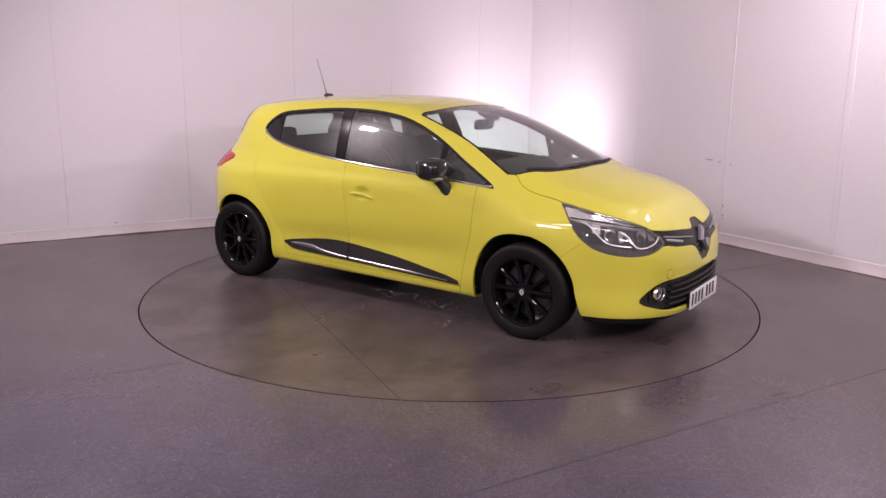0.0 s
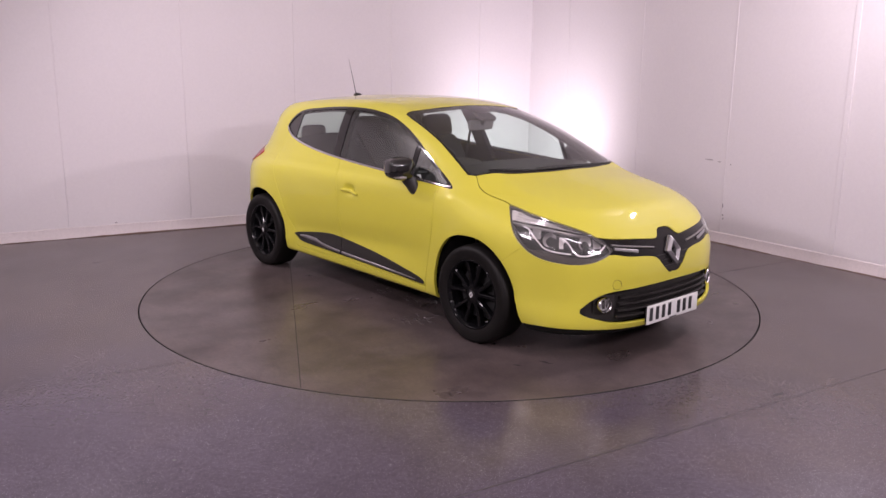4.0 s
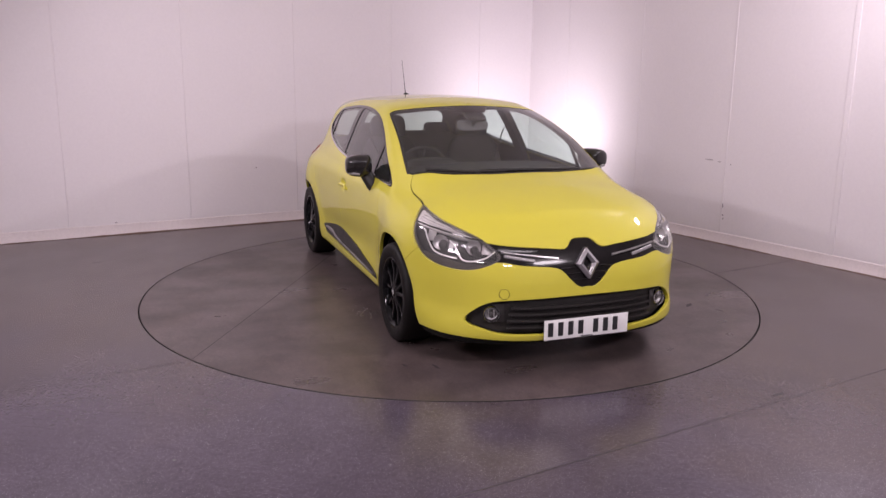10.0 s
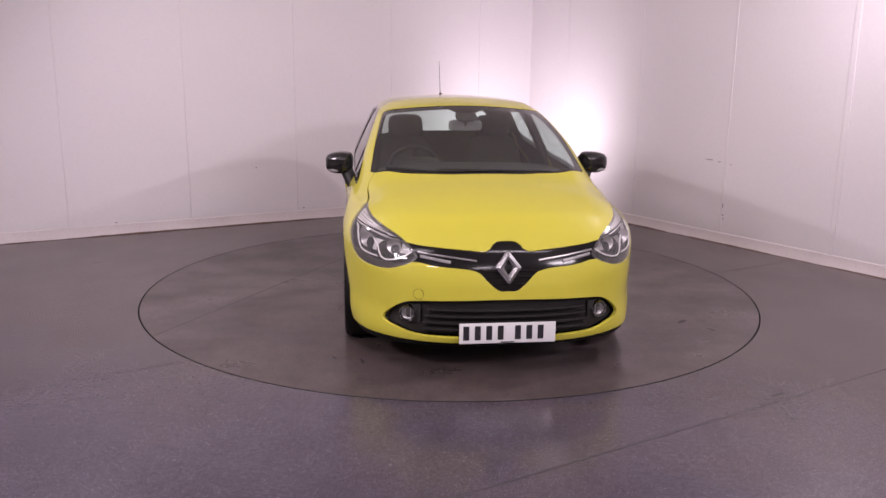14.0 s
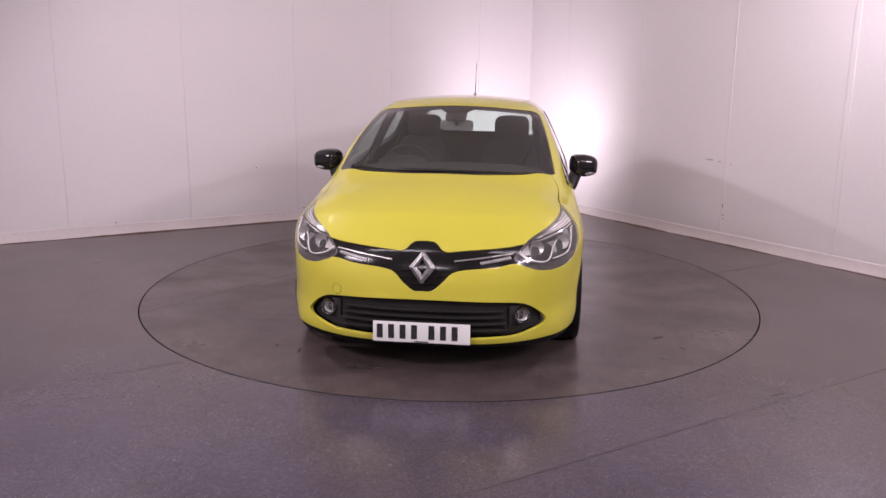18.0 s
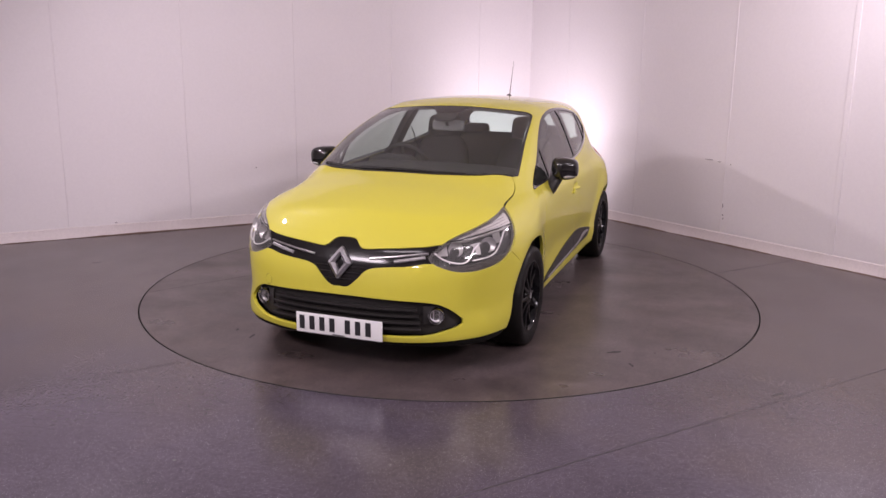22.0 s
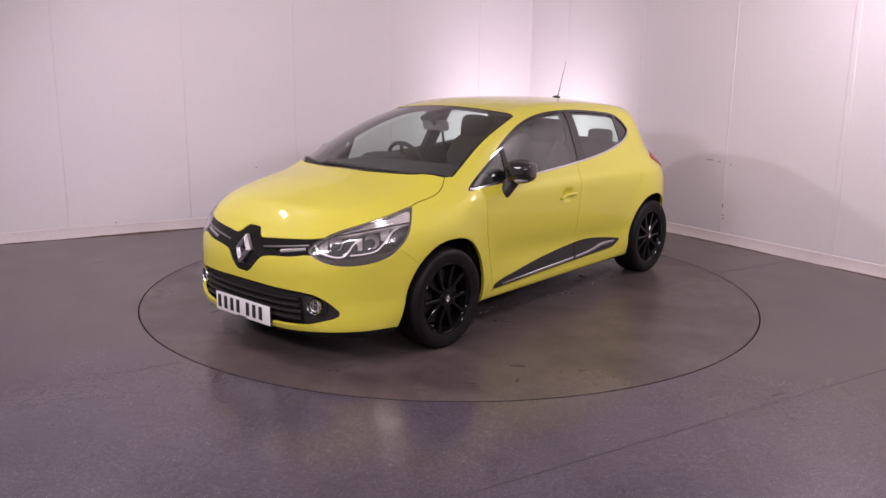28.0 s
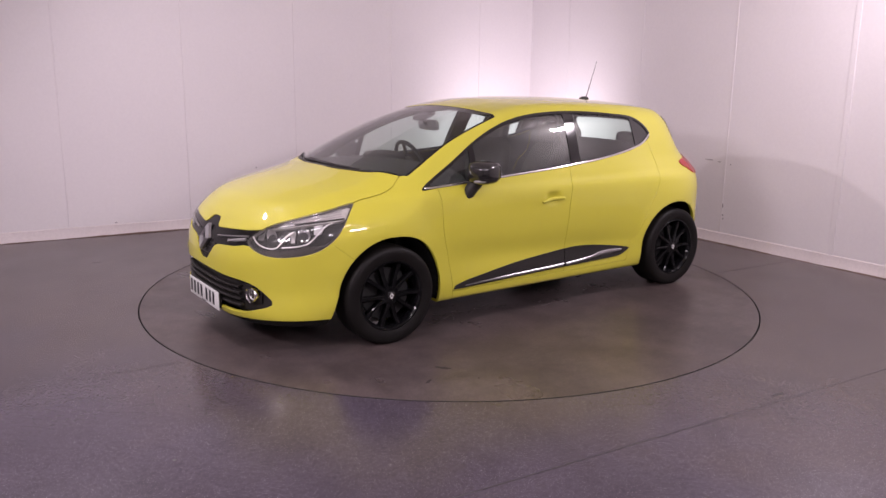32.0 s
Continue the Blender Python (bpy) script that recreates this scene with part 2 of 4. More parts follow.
def outline(x, y, z):
    f = (np.abs(y) / half_width(x, z)) ** 3
    f = f + (np.maximum(0, x - 1.45) / (NOSE(z) - 1.45)) ** (2.4 + 0.6 * step(0.38, 0.20, z)) + (np.maximum(0, -1.15 - x) / (-1.15 - TAIL(z))) ** 3
    return f - 1


def body(x, y, z):
    """Below zero inside the body; near the skin about the distance to it in metres."""
    e = 0.004
    g = outline(x, y, z)
    n = np.sqrt((outline(x+e, y, z) - g) ** 2 + (outline(x, y+e, z) - g) ** 2 + (outline(x, y, z+e) - g) ** 2) / e
    side = g / np.maximum(n, 0.8)
    t = TOP(x)
    slope = (TOP(x + 0.02) - TOP(x - 0.02)) / 0.04
    top = (z - t + 0.15 * np.abs(y) ** 2) / np.sqrt(1 + slope ** 2 + (0.3 * y) ** 2)
    blend = 0.10 + 0.10 * step(0.7, 1.25, x)
    return smax(smax(side, top, blend), 0.185 - 0.034 * step(1.55, 1.75, x) - z, 0.03)


# ---- the skin of the body as one fine net, then cut into panels ----
def net(h=0.021):
    xs, ys, zs = np.arange(-2.06, 2.28, h), np.arange(-45, 46) * h, np.arange(0.06, 1.55, h)
    g = np.meshgrid(xs, ys, zs, indexing="ij")
    F = body(*[q.ravel() for q in g]).reshape(g[0].shape)
    s = F < 0
    c = [np.s_[i:s.shape[0]-1+i, j:s.shape[1]-1+j, k:s.shape[2]-1+k] for i in (0, 1) for j in (0, 1) for k in (0, 1)]
    corner = np.stack([s[q] for q in c])
    live = corner.any(0) & ~corner.all(0)
    idx = -np.ones(live.shape, int)
    idx[live] = np.arange(live.sum())
    cells = np.argwhere(live)
    P, N = np.zeros((len(cells), 3)), np.zeros(len(cells))
    off = [(i, j, k) for i in (0, 1) for j in (0, 1) for k in (0, 1)]
    for a in range(8):
        for b in range(a + 1, 8):
            if sum(abs(p - q) for p, q in zip(off[a], off[b])) == 1:
                ia, ib = cells + off[a], cells + off[b]
                fa, fb = F[tuple(ia.T)], F[tuple(ib.T)]
                hit = (fa < 0) != (fb < 0)
                t = np.where(hit, fa / np.where(hit, fa - fb, 1), 0)
                P += np.where(hit[:, None], ia + t[:, None] * (ib - ia), 0)
                N += hit
    V = P / N[:, None] * h + [xs[0], ys[0], zs[0]]
    faces = []
    for ax in range(3):
        u, w = [k for k in range(3) if k != ax]
        lo, hi = [slice(None)] * 3, [slice(None)] * 3
        lo[ax], hi[ax] = slice(0, -1), slice(1, None)
        e = np.argwhere(s[tuple(lo)] != s[tuple(hi)])
        for p in e:
            if p[u] < 1 or p[w] < 1 or p[u] >= s.shape[u] - 1 or p[w] >= s.shape[w] - 1:
                continue
            q = []
            for du, dw in ((-1, -1), (0, -1), (0, 0), (-1, 0)):
                r = p.copy()
                r[u] += du
                r[w] += dw
                q.append(int(idx[tuple(r)]))
            flip = bool(s[tuple(p)]) ^ (ax == 1)
            faces.append(tuple(q if flip else q[::-1]))
    for _ in range(3):
        n, f = slope(V)
        V = V - n * f[:, None] * 0.9
    return V, faces


def slope(V, e=0.006):
    x, y, z = V.T
    g = np.stack([body(x+e, y, z) - body(x-e, y, z), body(x, y+e, z) - body(x, y-e, z), body(x, y, z+e) - body(x, y, z-e)], 1)
    L = np.maximum(np.linalg.norm(g, axis=1), 1e-9)
    return g / L[:, None], body(x, y, z) / (L / (2 * e))


SKIN_V, SKIN_F = net()


def split(faces, rule):
    """Cuts faces along rule(points) = 0. Returns those below zero and those above."""
    global SKIN_V
    used = np.unique(np.concatenate([np.array(f) for f in faces])) if faces else np.zeros(0, int)
    s = np.full(len(SKIN_V), 1.0)
    if len(used):
        s[used] = rule(SKIN_V[used])
    s[np.abs(s) < 1e-7] = 1e-7
    low, high, made, extra, base = [], [], {}, [], len(SKIN_V)
    for f in faces:
        neg = [s[i] < 0 for i in f]
        if all(neg):
            low.append(f)
        elif not any(neg):
            high.append(f)
        else:
            A, B = [], []
            for k, i in enumerate(f):
                j = f[(k + 1) % len(f)]
                (A if s[i] < 0 else B).append(i)
                if (s[i] < 0) != (s[j] < 0):
                    key = (min(i, j), max(i, j))
                    if key not in made:
                        made[key] = base + len(extra)
                        extra.append(SKIN_V[i] + (SKIN_V[j] - SKIN_V[i]) * (s[i] / (s[i] - s[j])))
                    A.append(made[key])
                    B.append(made[key])
            if len(A) > 2:
                low.append(tuple(A))
            if len(B) > 2:
                high.append(tuple(B))
    if extra:
        SKIN_V = np.vstack([SKIN_V, extra])
    return low, high


def panel(name, faces, mat, parent, label="", rim=0.014, sink=0.0, calm=None):
    """A panel of the skin with its edges turned inwards by rim; sink sets it back from the skin."""
    if not faces:
        return None
    used = np.unique(np.concatenate([np.array(f) for f in faces]))
    at = {int(i): k for k, i in enumerate(used)}
    V = SKIN_V[used]
    n, _ = slope(V)
    if calm:
        # an even bend all over the pane, as pressed glass has
        u, w = V[:, calm[0]] - V[:, calm[0]].mean(), V[:, calm[1]] - V[:, calm[1]].mean()
        M = np.stack([u ** i * w ** j for i in range(4) for j in range(4 - i)], 1)
        n = M @ np.linalg.lstsq(M, n, rcond=None)[0]
        n = n / np.linalg.norm(n, axis=1)[:, None]
    V = V - n * sink
    F = [tuple(at[int(i)] for i in f) for f in faces]
    V, N = list(V), list(n)
    soft = 0.0024 if mat is YELLOW else 0.0
    if rim and soft:
        # pressed edge: rolls over a small radius, then turns in
        edges = collections.Counter((a, b) for f in F for a, b in zip(f, f[1:] + f[:1]))
        edges = [e for e in edges if (e[1], e[0]) not in edges]
        away = collections.defaultdict(lambda: np.zeros(3))
        for a, b in edges:
            o = np.cross(V[b] - V[a], n[a])
            away[a] += o
            away[b] += o
        ring = {}
        for i, o in away.items():
            o = o / max(np.linalg.norm(o), 1e-9)
            k = len(V)
            V += [V[i] + o * soft * 0.6 - n[i] * soft * 0.25, V[i] + o * soft - n[i] * soft, V[i] + o * soft - n[i] * rim]
            N += [(o + n[i]) * 0.7071, o, o]
            ring[i] = (i, k, k + 1, k + 2)
        for a, b in edges:
            for i in range(3):
                F.append((ring[b][i], ring[a][i], ring[a][i + 1], ring[b][i + 1]))
    elif rim:
        count = {}
        for f in F:
            for a, b in zip(f, f[1:] + f[:1]):
                count[(a, b)] = count.get((a, b), 0) + 1
        for a, b in [e for e in count if (e[1], e[0]) not in count]:
            edge = V[b] - V[a]
            out = np.cross(edge, n[a])
            L = np.linalg.norm(out)
            if L < 1e-9:
                continue
            k = len(V)
            V += [V[a], V[b], V[b] - n[b] * rim, V[a] - n[a] * rim]
            N += [out / L] * 4
            F.append((k + 1, k, k + 3, k + 2))
    return mesh_object(name, V, F, mat, parent, label, N)


def pieces(faces, least=8):
    """Splits faces into the parts that hang together, largest first; slivers are left out."""
    up = {}

    def root(i):
        while up.setdefault(i, i) != i:
            up[i] = up[up[i]]
            i = up[i]
        return i
    for f in faces:
        r = root(f[0])
        for i in f[1:]:
            up[root(i)] = r
    groups = {}
    for f in faces:
        groups.setdefault(root(f[0]), []).append(f)
    return sorted((g for g in groups.values() if len(g) >= least), key=len, reverse=True)


def both_sides(faces):
    """The faces of the car's left and right half."""
    return split(faces, lambda P: -P[:, 1])


def front_angle(P):
    return np.degrees(np.arctan2(np.abs(P[:, 1]), P[:, 0] - 1.15))


def in_side(poly, grow=0.0):
    return lambda P: inside(P[:, 0], P[:, 2], poly) - grow


def in_front(poly, grow=0.0):
    # angle round the nose is scaled to metres so that distances hold
    def rule(P):
        s = inside(front_angle(P) * 0.0165, P[:, 2], poly * [0.0165, 1.0]) - grow
        return np.where(P[:, 0] > 1.3, s, 1.0)
    return rule


def either(*rules):
    return lambda P: np.min([r(P) for r in rules], axis=0)


car = tagged(new("car"), "bright yellow five-door hatchback with black wheels and mirrors on a turntable", "car")
WINDOWS = smooth_loop([(1.03, 0.915), (0.79, 1.055), (0.545, 1.192), (0.28, 1.292), (0.0, 1.340), (-0.37, 1.351), (-0.75, 1.328), (-1.02, 1.288),
                       (-1.145, 1.162), (-0.94, 1.075), (-0.62, 1.024), (-0.2, 0.985), (0.42, 0.945), (0.92, 0.912)])
SCREEN_EDGE = smooth_loop([(0.348, -0.2), (0.348, 0.2), (0.328, 0.45), (0.308, 0.562), (0.36, 0.588), (0.7, 0.640), (1.085, 0.697), (1.125, 0.678), (1.24, 0.53), (1.305, 0.33),
                           (1.338, 0.15), (1.338, -0.15), (1.305, -0.33), (1.24, -0.53), (1.125, -0.678), (1.085, -0.697), (0.7, -0.640), (0.36, -0.588), (0.308, -0.562), (0.328, -0.45)])
REAR_GLASS = smooth_loop([(-0.5, 1.03), (0.0, 1.01), (0.5, 1.03), (0.53, 1.1), (0.47, 1.27), (0.0, 1.295), (-0.47, 1.27), (-0.53, 1.1)])
HEADLIGHT = smooth_loop([(65.6, 0.862), (57, 0.838), (46.2, 0.797), (37, 0.752), (32, 0.708), (28.3, 0.655), (30.0, 0.620), (33, 0.597), (36.5, 0.580), (42, 0.574),
                         (49, 0.587), (54, 0.613), (57.4, 0.652), (60.3, 0.700), (62.4, 0.76), (64.4, 0.82)])
GRILLE = smooth_loop([(35, 0.716), (27, 0.707), (14, 0.691), (7.2, 0.683), (5.4, 0.705), (3.6, 0.728), (0, 0.732), (-9, 0.732), (-9, 0.475), (0, 0.475), (3.0, 0.478), (6.6, 0.53),
                      (9.0, 0.572), (13, 0.592), (22, 0.606), (27, 0.622), (31, 0.632)], 6)
INTAKE = smooth_loop([(39, 0.312), (37, 0.350), (33.2, 0.395), (28.5, 0.420), (18, 0.429), (6.6, 0.433), (0, 0.433), (-9, 0.433), (-9, 0.215), (0, 0.215), (15, 0.218), (27, 0.232), (33.5, 0.262), (37.5, 0.285)], 6)
TAIL_LAMP = smooth_loop([(-1.43, 0.937), (-1.52, 0.962), (-1.85, 0.975), (-1.9, 0.9), (-1.8, 0.84), (-1.58, 0.853), (-1.50, 0.893)])


def screen_rule(grow):
    return lambda P: np.maximum(inside(P[:, 0], P[:, 1], SCREEN_EDGE) - grow, 0.988 - grow - P[:, 2])


def rear_rule(grow):
    return lambda P: np.maximum(inside(P[:, 1], P[:, 2], REAR_GLASS) - grow, P[:, 0] + 1.3)


def arch_rule(grow):
    def rule(P):
        d = []
        for ax, az, r in ((AXLE, 0.312, 0.347), (-AXLE + 0.02, 0.318, 0.345)):
            u, w = P[:, 0] - ax, P[:, 2] - az
            # the opening is a little longer behind the front wheel and flares towards the ground
            reach = r + (0.024 * step(0.0, 0.25, -u) + 0.30 * np.maximum(0, 0.03 - w) * (u > 0) if ax > 0 else 0.0)
            d.append(np.where(w > 0, np.hypot(u, w), np.abs(u)) - reach - grow)
        return np.where(np.abs(P[:, 1]) > 0.45, np.minimum(*d), 0.5)
    return rule


skin = SKIN_F
_, skin = split(skin, arch_rule(0.0))

# inner lining of the cabin, seen through the windows
_, lining = split(skin, either(screen_rule(-0.02), in_side(WINDOWS, -0.02), rear_rule(-0.02)))
_, lining = split(lining, lambda P: P[:, 0] - 1.32)
cabin, lower = split(lining, lambda P: 0.45 - P[:, 2])
panel("cabin_lining", cabin, LINING, car, "dark grey cabin lining", 0.0, 0.035)
_, backing = split(skin, either(screen_rule(-0.012), in_side(WINDOWS, -0.010), rear_rule(-0.012), in_front(HEADLIGHT, 0.01), in_front(INTAKE, 0.01)))
panel("inner_shell", backing, SHADOW_BLACK, car, "", 0.0, 0.016)

# windscreen with its black border
screen, skin = split(skin, screen_rule(0.0))
pane, border = split(screen, lambda P: np.maximum(inside(P[:, 0], P[:, 1], SCREEN_EDGE) + 0.014, P[:, 0] - 1.19 - 0.11 * (1 - (P[:, 1] / 0.7) ** 2)))
patch, pane = split(pane, lambda P: np.where(P[:, 0] < 0.7, np.maximum(P[:, 0] - 0.505, np.abs(P[:, 1]) - 0.155 + 0.55 * np.maximum(0, P[:, 0] - 0.36)), 1.0))
glass_pane = panel("windscreen", pane, SCREEN, car, "clear curved windscreen", 0.0, 0.003, (0, 1))
glass_pane.visible_shadow = False
panel("screen_border", border, GLOSS_BLACK, glass_pane, "black border", 0.025, 0.002)
panel("sensor_patch", patch, GLOSS_BLACK, glass_pane, "black printed patch behind the mirror", 0.0, 0.003)

# side windows: frame, bright strip, panes and pillars
dlo, skin = split(skin, in_side(WINDOWS))
for half, side in zip(both_sides(dlo), ("left", "right")):
    rest = half
    inner, frame_ring = split(rest, either(lambda P: inside(P[:, 0], P[:, 2], WINDOWS) + 0.017))
    panel("window_frame", frame_ring, GLOSS_BLACK, car, "glossy black window frame", 0.032, 0.0)
    bars = [(0.62, 0.60, 0.022), (-0.255, -0.312, 0.046), (-0.955, -0.975, 0.02)]

    def pillar(P):
        return np.min([np.abs(P[:, 0] - (a + (b - a) * (P[:, 2] - 0.95) / 0.4)) - w for a, b, w in bars], axis=0)
    posts, panes = split(inner, pillar)
    for post in pieces(posts, 3):
        panel("window_pillar", post, GLOSS_BLACK, car, "glossy black window pillar", 0.006, 0.001)
    for lo, hi, name in ((0.6, 2, "quarter_window"), (-0.26, 0.6, "front_window"), (-0.965, -0.26, "rear_door_window"), (-2, -0.965, "rear_quarter_window")):
        piece, _ = split(panes, lambda P: np.maximum(lo - P[:, 0], P[:, 0] - hi))
        ob = panel(name, piece, PANE if name != "rear_quarter_window" else GLOSS_BLACK, car, "tinted side window" if name != "rear_quarter_window" else "black corner panel", 0.0, 0.006, (0, 2))
        ob.visible_shadow = False

back, skin = split(skin, rear_rule(0.0))
ob = panel("rear_window", back, PANE, car, "tinted rear window", 0.0, 0.004, (1, 2))
ob.visible_shadow = False
GAP = 0.0031

# lamps and openings of the nose
lamps, skin = split(skin, in_front(HEADLIGHT))
upper, skin = split(skin, in_front(GRILLE))
lower_mouth, skin = split(skin, in_front(INTAKE))
tails, skin = split(skin, lambda P: np.where(P[:, 0] < -1.3, inside(P[:, 0], P[:, 2], TAIL_LAMP), 1.0))
tails, tail_mid = split(tails, lambda P: 0.42 - np.abs(P[:, 1]))
for half in both_sides(tails):
    panel("tail_light", half, RED, car, "red tail light", 0.01, -0.006)
skin = skin + tail_mid
grille = panel("grille", upper, GRILLE_BLACK, car, "glossy black upper grille", 0.02, 0.006)
mouth = panel("air_intake", lower_mouth, BLACK_PLASTIC, car, "black lower air intake with slats", 0.05, 0.045)

# shut lines between the panels
BONNET_LINE = curve((0.9, 1.2), (1.05, 1.05), (1.12, 0.995), (1.2, 0.93), (1.28, 0.897), (1.47, 0.862), (1.6, 0.81), (1.8, 0.73), (1.95, 0.68), (2.3, 0.66))
FRONT_EDGE = curve((0.0, 0.80), (0.27, 0.82), (0.47, 0.86), (0.58, 0.89), (0.67, 0.91), (0.9, 0.92), (1.2, 0.92))
MIDDLE_EDGE = curve((0.0, -0.155), (0.41, -0.155), (0.7, -0.16), (0.96, -0.19), (1.4, -0.22))
REAR_EDGE = curve((0.0, -0.76), (0.37, -0.81), (0.45, -0.885), (0.6, -0.965), (0.72, -1.03), (0.84, -1.085), (0.95, -1.125), (1.1, -1.10), (1.4, -1.08))


def is_bonnet(P):
    return np.where(P[:, 0] > 1.0, BONNET_LINE(P[:, 0]) - P[:, 2], 1.0)


def gapped(faces, rule, gap=GAP):
    """Splits faces along a shut line and leaves the gap open."""
    a, rest = split(faces, lambda P: rule(P) + gap)
    _, b = split(rest, lambda P: rule(P) - gap)
    return a, b


bonnet, skin = gapped(skin, is_bonnet)
panel("bonnet", bonnet, YELLOW, car, "", 0.02)
# front bumper: below the line from lamp to arch and in front of the arch
BUMPER_LINE = curve((1.0, 0.4), (1.5, 0.52), (1.53, 0.54), (1.66, 0.64), (1.75, 0.70), (1.85, 0.75), (2.3, 0.75))
bumper, skin = gapped(skin, lambda P: np.where(P[:, 0] > 1.3, P[:, 2] - BUMPER_LINE(P[:, 0]), 1.0))
lip, bumper = split(bumper, lambda P: P[:, 2] - 0.190 - 0.020 * step(14, 42, front_angle(P)))
panel("front_bumper", bumper, YELLOW, car, "", 0.02)
panel("front_lip", lip, SHADED_LIP, car, "black plastic lower lip", 0.0, 0.010)
wings, skin = gapped(skin, lambda P: FRONT_EDGE(P[:, 2]) - P[:, 0] + np.where(P[:, 2] > 0.93, (P[:, 2] - 0.93) * 4, 0))
for half in both_sides(wings):
    panel("front_wing", half, YELLOW, car, "", 0.02)
floor_pan, skin = split(skin, lambda P: P[:, 2] - 0.191)
panel("underbody", floor_pan, SHADOW_BLACK, car, "dark underbody", 0.0)
SILL = 0.245
SKIRT = smooth_loop([(0.82, 0.270), (0.73, 0.30), (0.59, 0.325), (0.27, 0.372), (-0.15, 0.410), (-0.32, 0.414), (-0.5, 0.398), (-0.79, 0.352), (-0.76, 0.318), (-0.68, 0.295),
                     (-0.42, 0.287), (-0.15, 0.281), (0.26, 0.271), (0.58, 0.262), (0.78, 0.257)])
doors, skin = gapped(skin, lambda P: np.max([P[:, 0] - FRONT_EDGE(P[:, 2]), REAR_EDGE(P[:, 2]) - P[:, 0], SILL - P[:, 2], P[:, 2] - 1.02 + 0.04 * P[:, 0] - 0.35 * step(-0.5, -1.15, P[:, 0]), np.abs(P[:, 2] - 0.7) - 0.5], axis=0))
DOORS = []
for half in both_sides(doors):
    pair = []
    for name, faces in zip(("front_door", "rear_door"), gapped(half, lambda P: MIDDLE_EDGE(P[:, 2]) - P[:, 0])):
        trim, faces = split(faces, in_side(SKIRT))
        door = panel(name, faces, YELLOW, car, "", 0.02)
        panel("lower_trim", trim, BLACK_PLASTIC, door, "black plastic lower door trim", 0.012, -0.007)
        pair.append(door)
    DOORS.append(pair)
sills, skin = gapped(skin, lambda P: np.max([P[:, 2] - SILL, np.abs(P[:, 0]) - 0.98], axis=0), 0.0015)
for half in both_sides(sills):
    panel("sill", half, YELLOW, car, "", 0.02)
deflector, skin = split(skin, lambda P: np.max([P[:, 0] + 1.46 + (1.27 - P[:, 2]) * 0.5, np.abs(P[:, 2] - 1.2) - 0.085, 0.45 - np.abs(P[:, 1])], axis=0))
for half in both_sides(deflector):
    panel("side_deflector", pieces(half, 2)[0], GLOSS_BLACK, car, "glossy black deflector beside the rear window", 0.008, -0.003)
tail_bumper, skin = gapped(skin, lambda P: np.max([P[:, 2] - 0.62, P[:, 0] + 1.45], axis=0))
panel("rear_bumper", tail_bumper, YELLOW, car, "", 0.02)
hatch, skin = gapped(skin, lambda P: np.where(P[:, 0] < -1.35, np.abs(P[:, 1]) - 0.62 + 0.12 * step(1.0, 1.3, P[:, 2]), 1.0))
panel("tailgate", hatch, YELLOW, car, "", 0.02)
flap, skin = gapped(skin, lambda P: np.where(P[:, 1] < -0.5, np.hypot(P[:, 0] + 1.265, P[:, 2] - 0.868) - 0.072, 1.0), 0.0012)
panel("fuel_flap", flap, YELLOW, car, "", 0.01)
roof, rears = split(skin, lambda P: 1.335 - P[:, 2] - 0.04 * step(-1.0, -1.6, P[:, 0]))
for k, faces in enumerate(pieces(roof)):
    panel("roof" if k == 0 else "roof_edge", faces, YELLOW, car, "", 0.006)
for half in both_sides(rears):
    for faces in pieces(half):
        x = np.mean([SKIN_V[f[0]][0] for f in faces])
        panel("rear_wing" if x < -0.6 else "front_pillar", faces, YELLOW, car, "", 0.01)


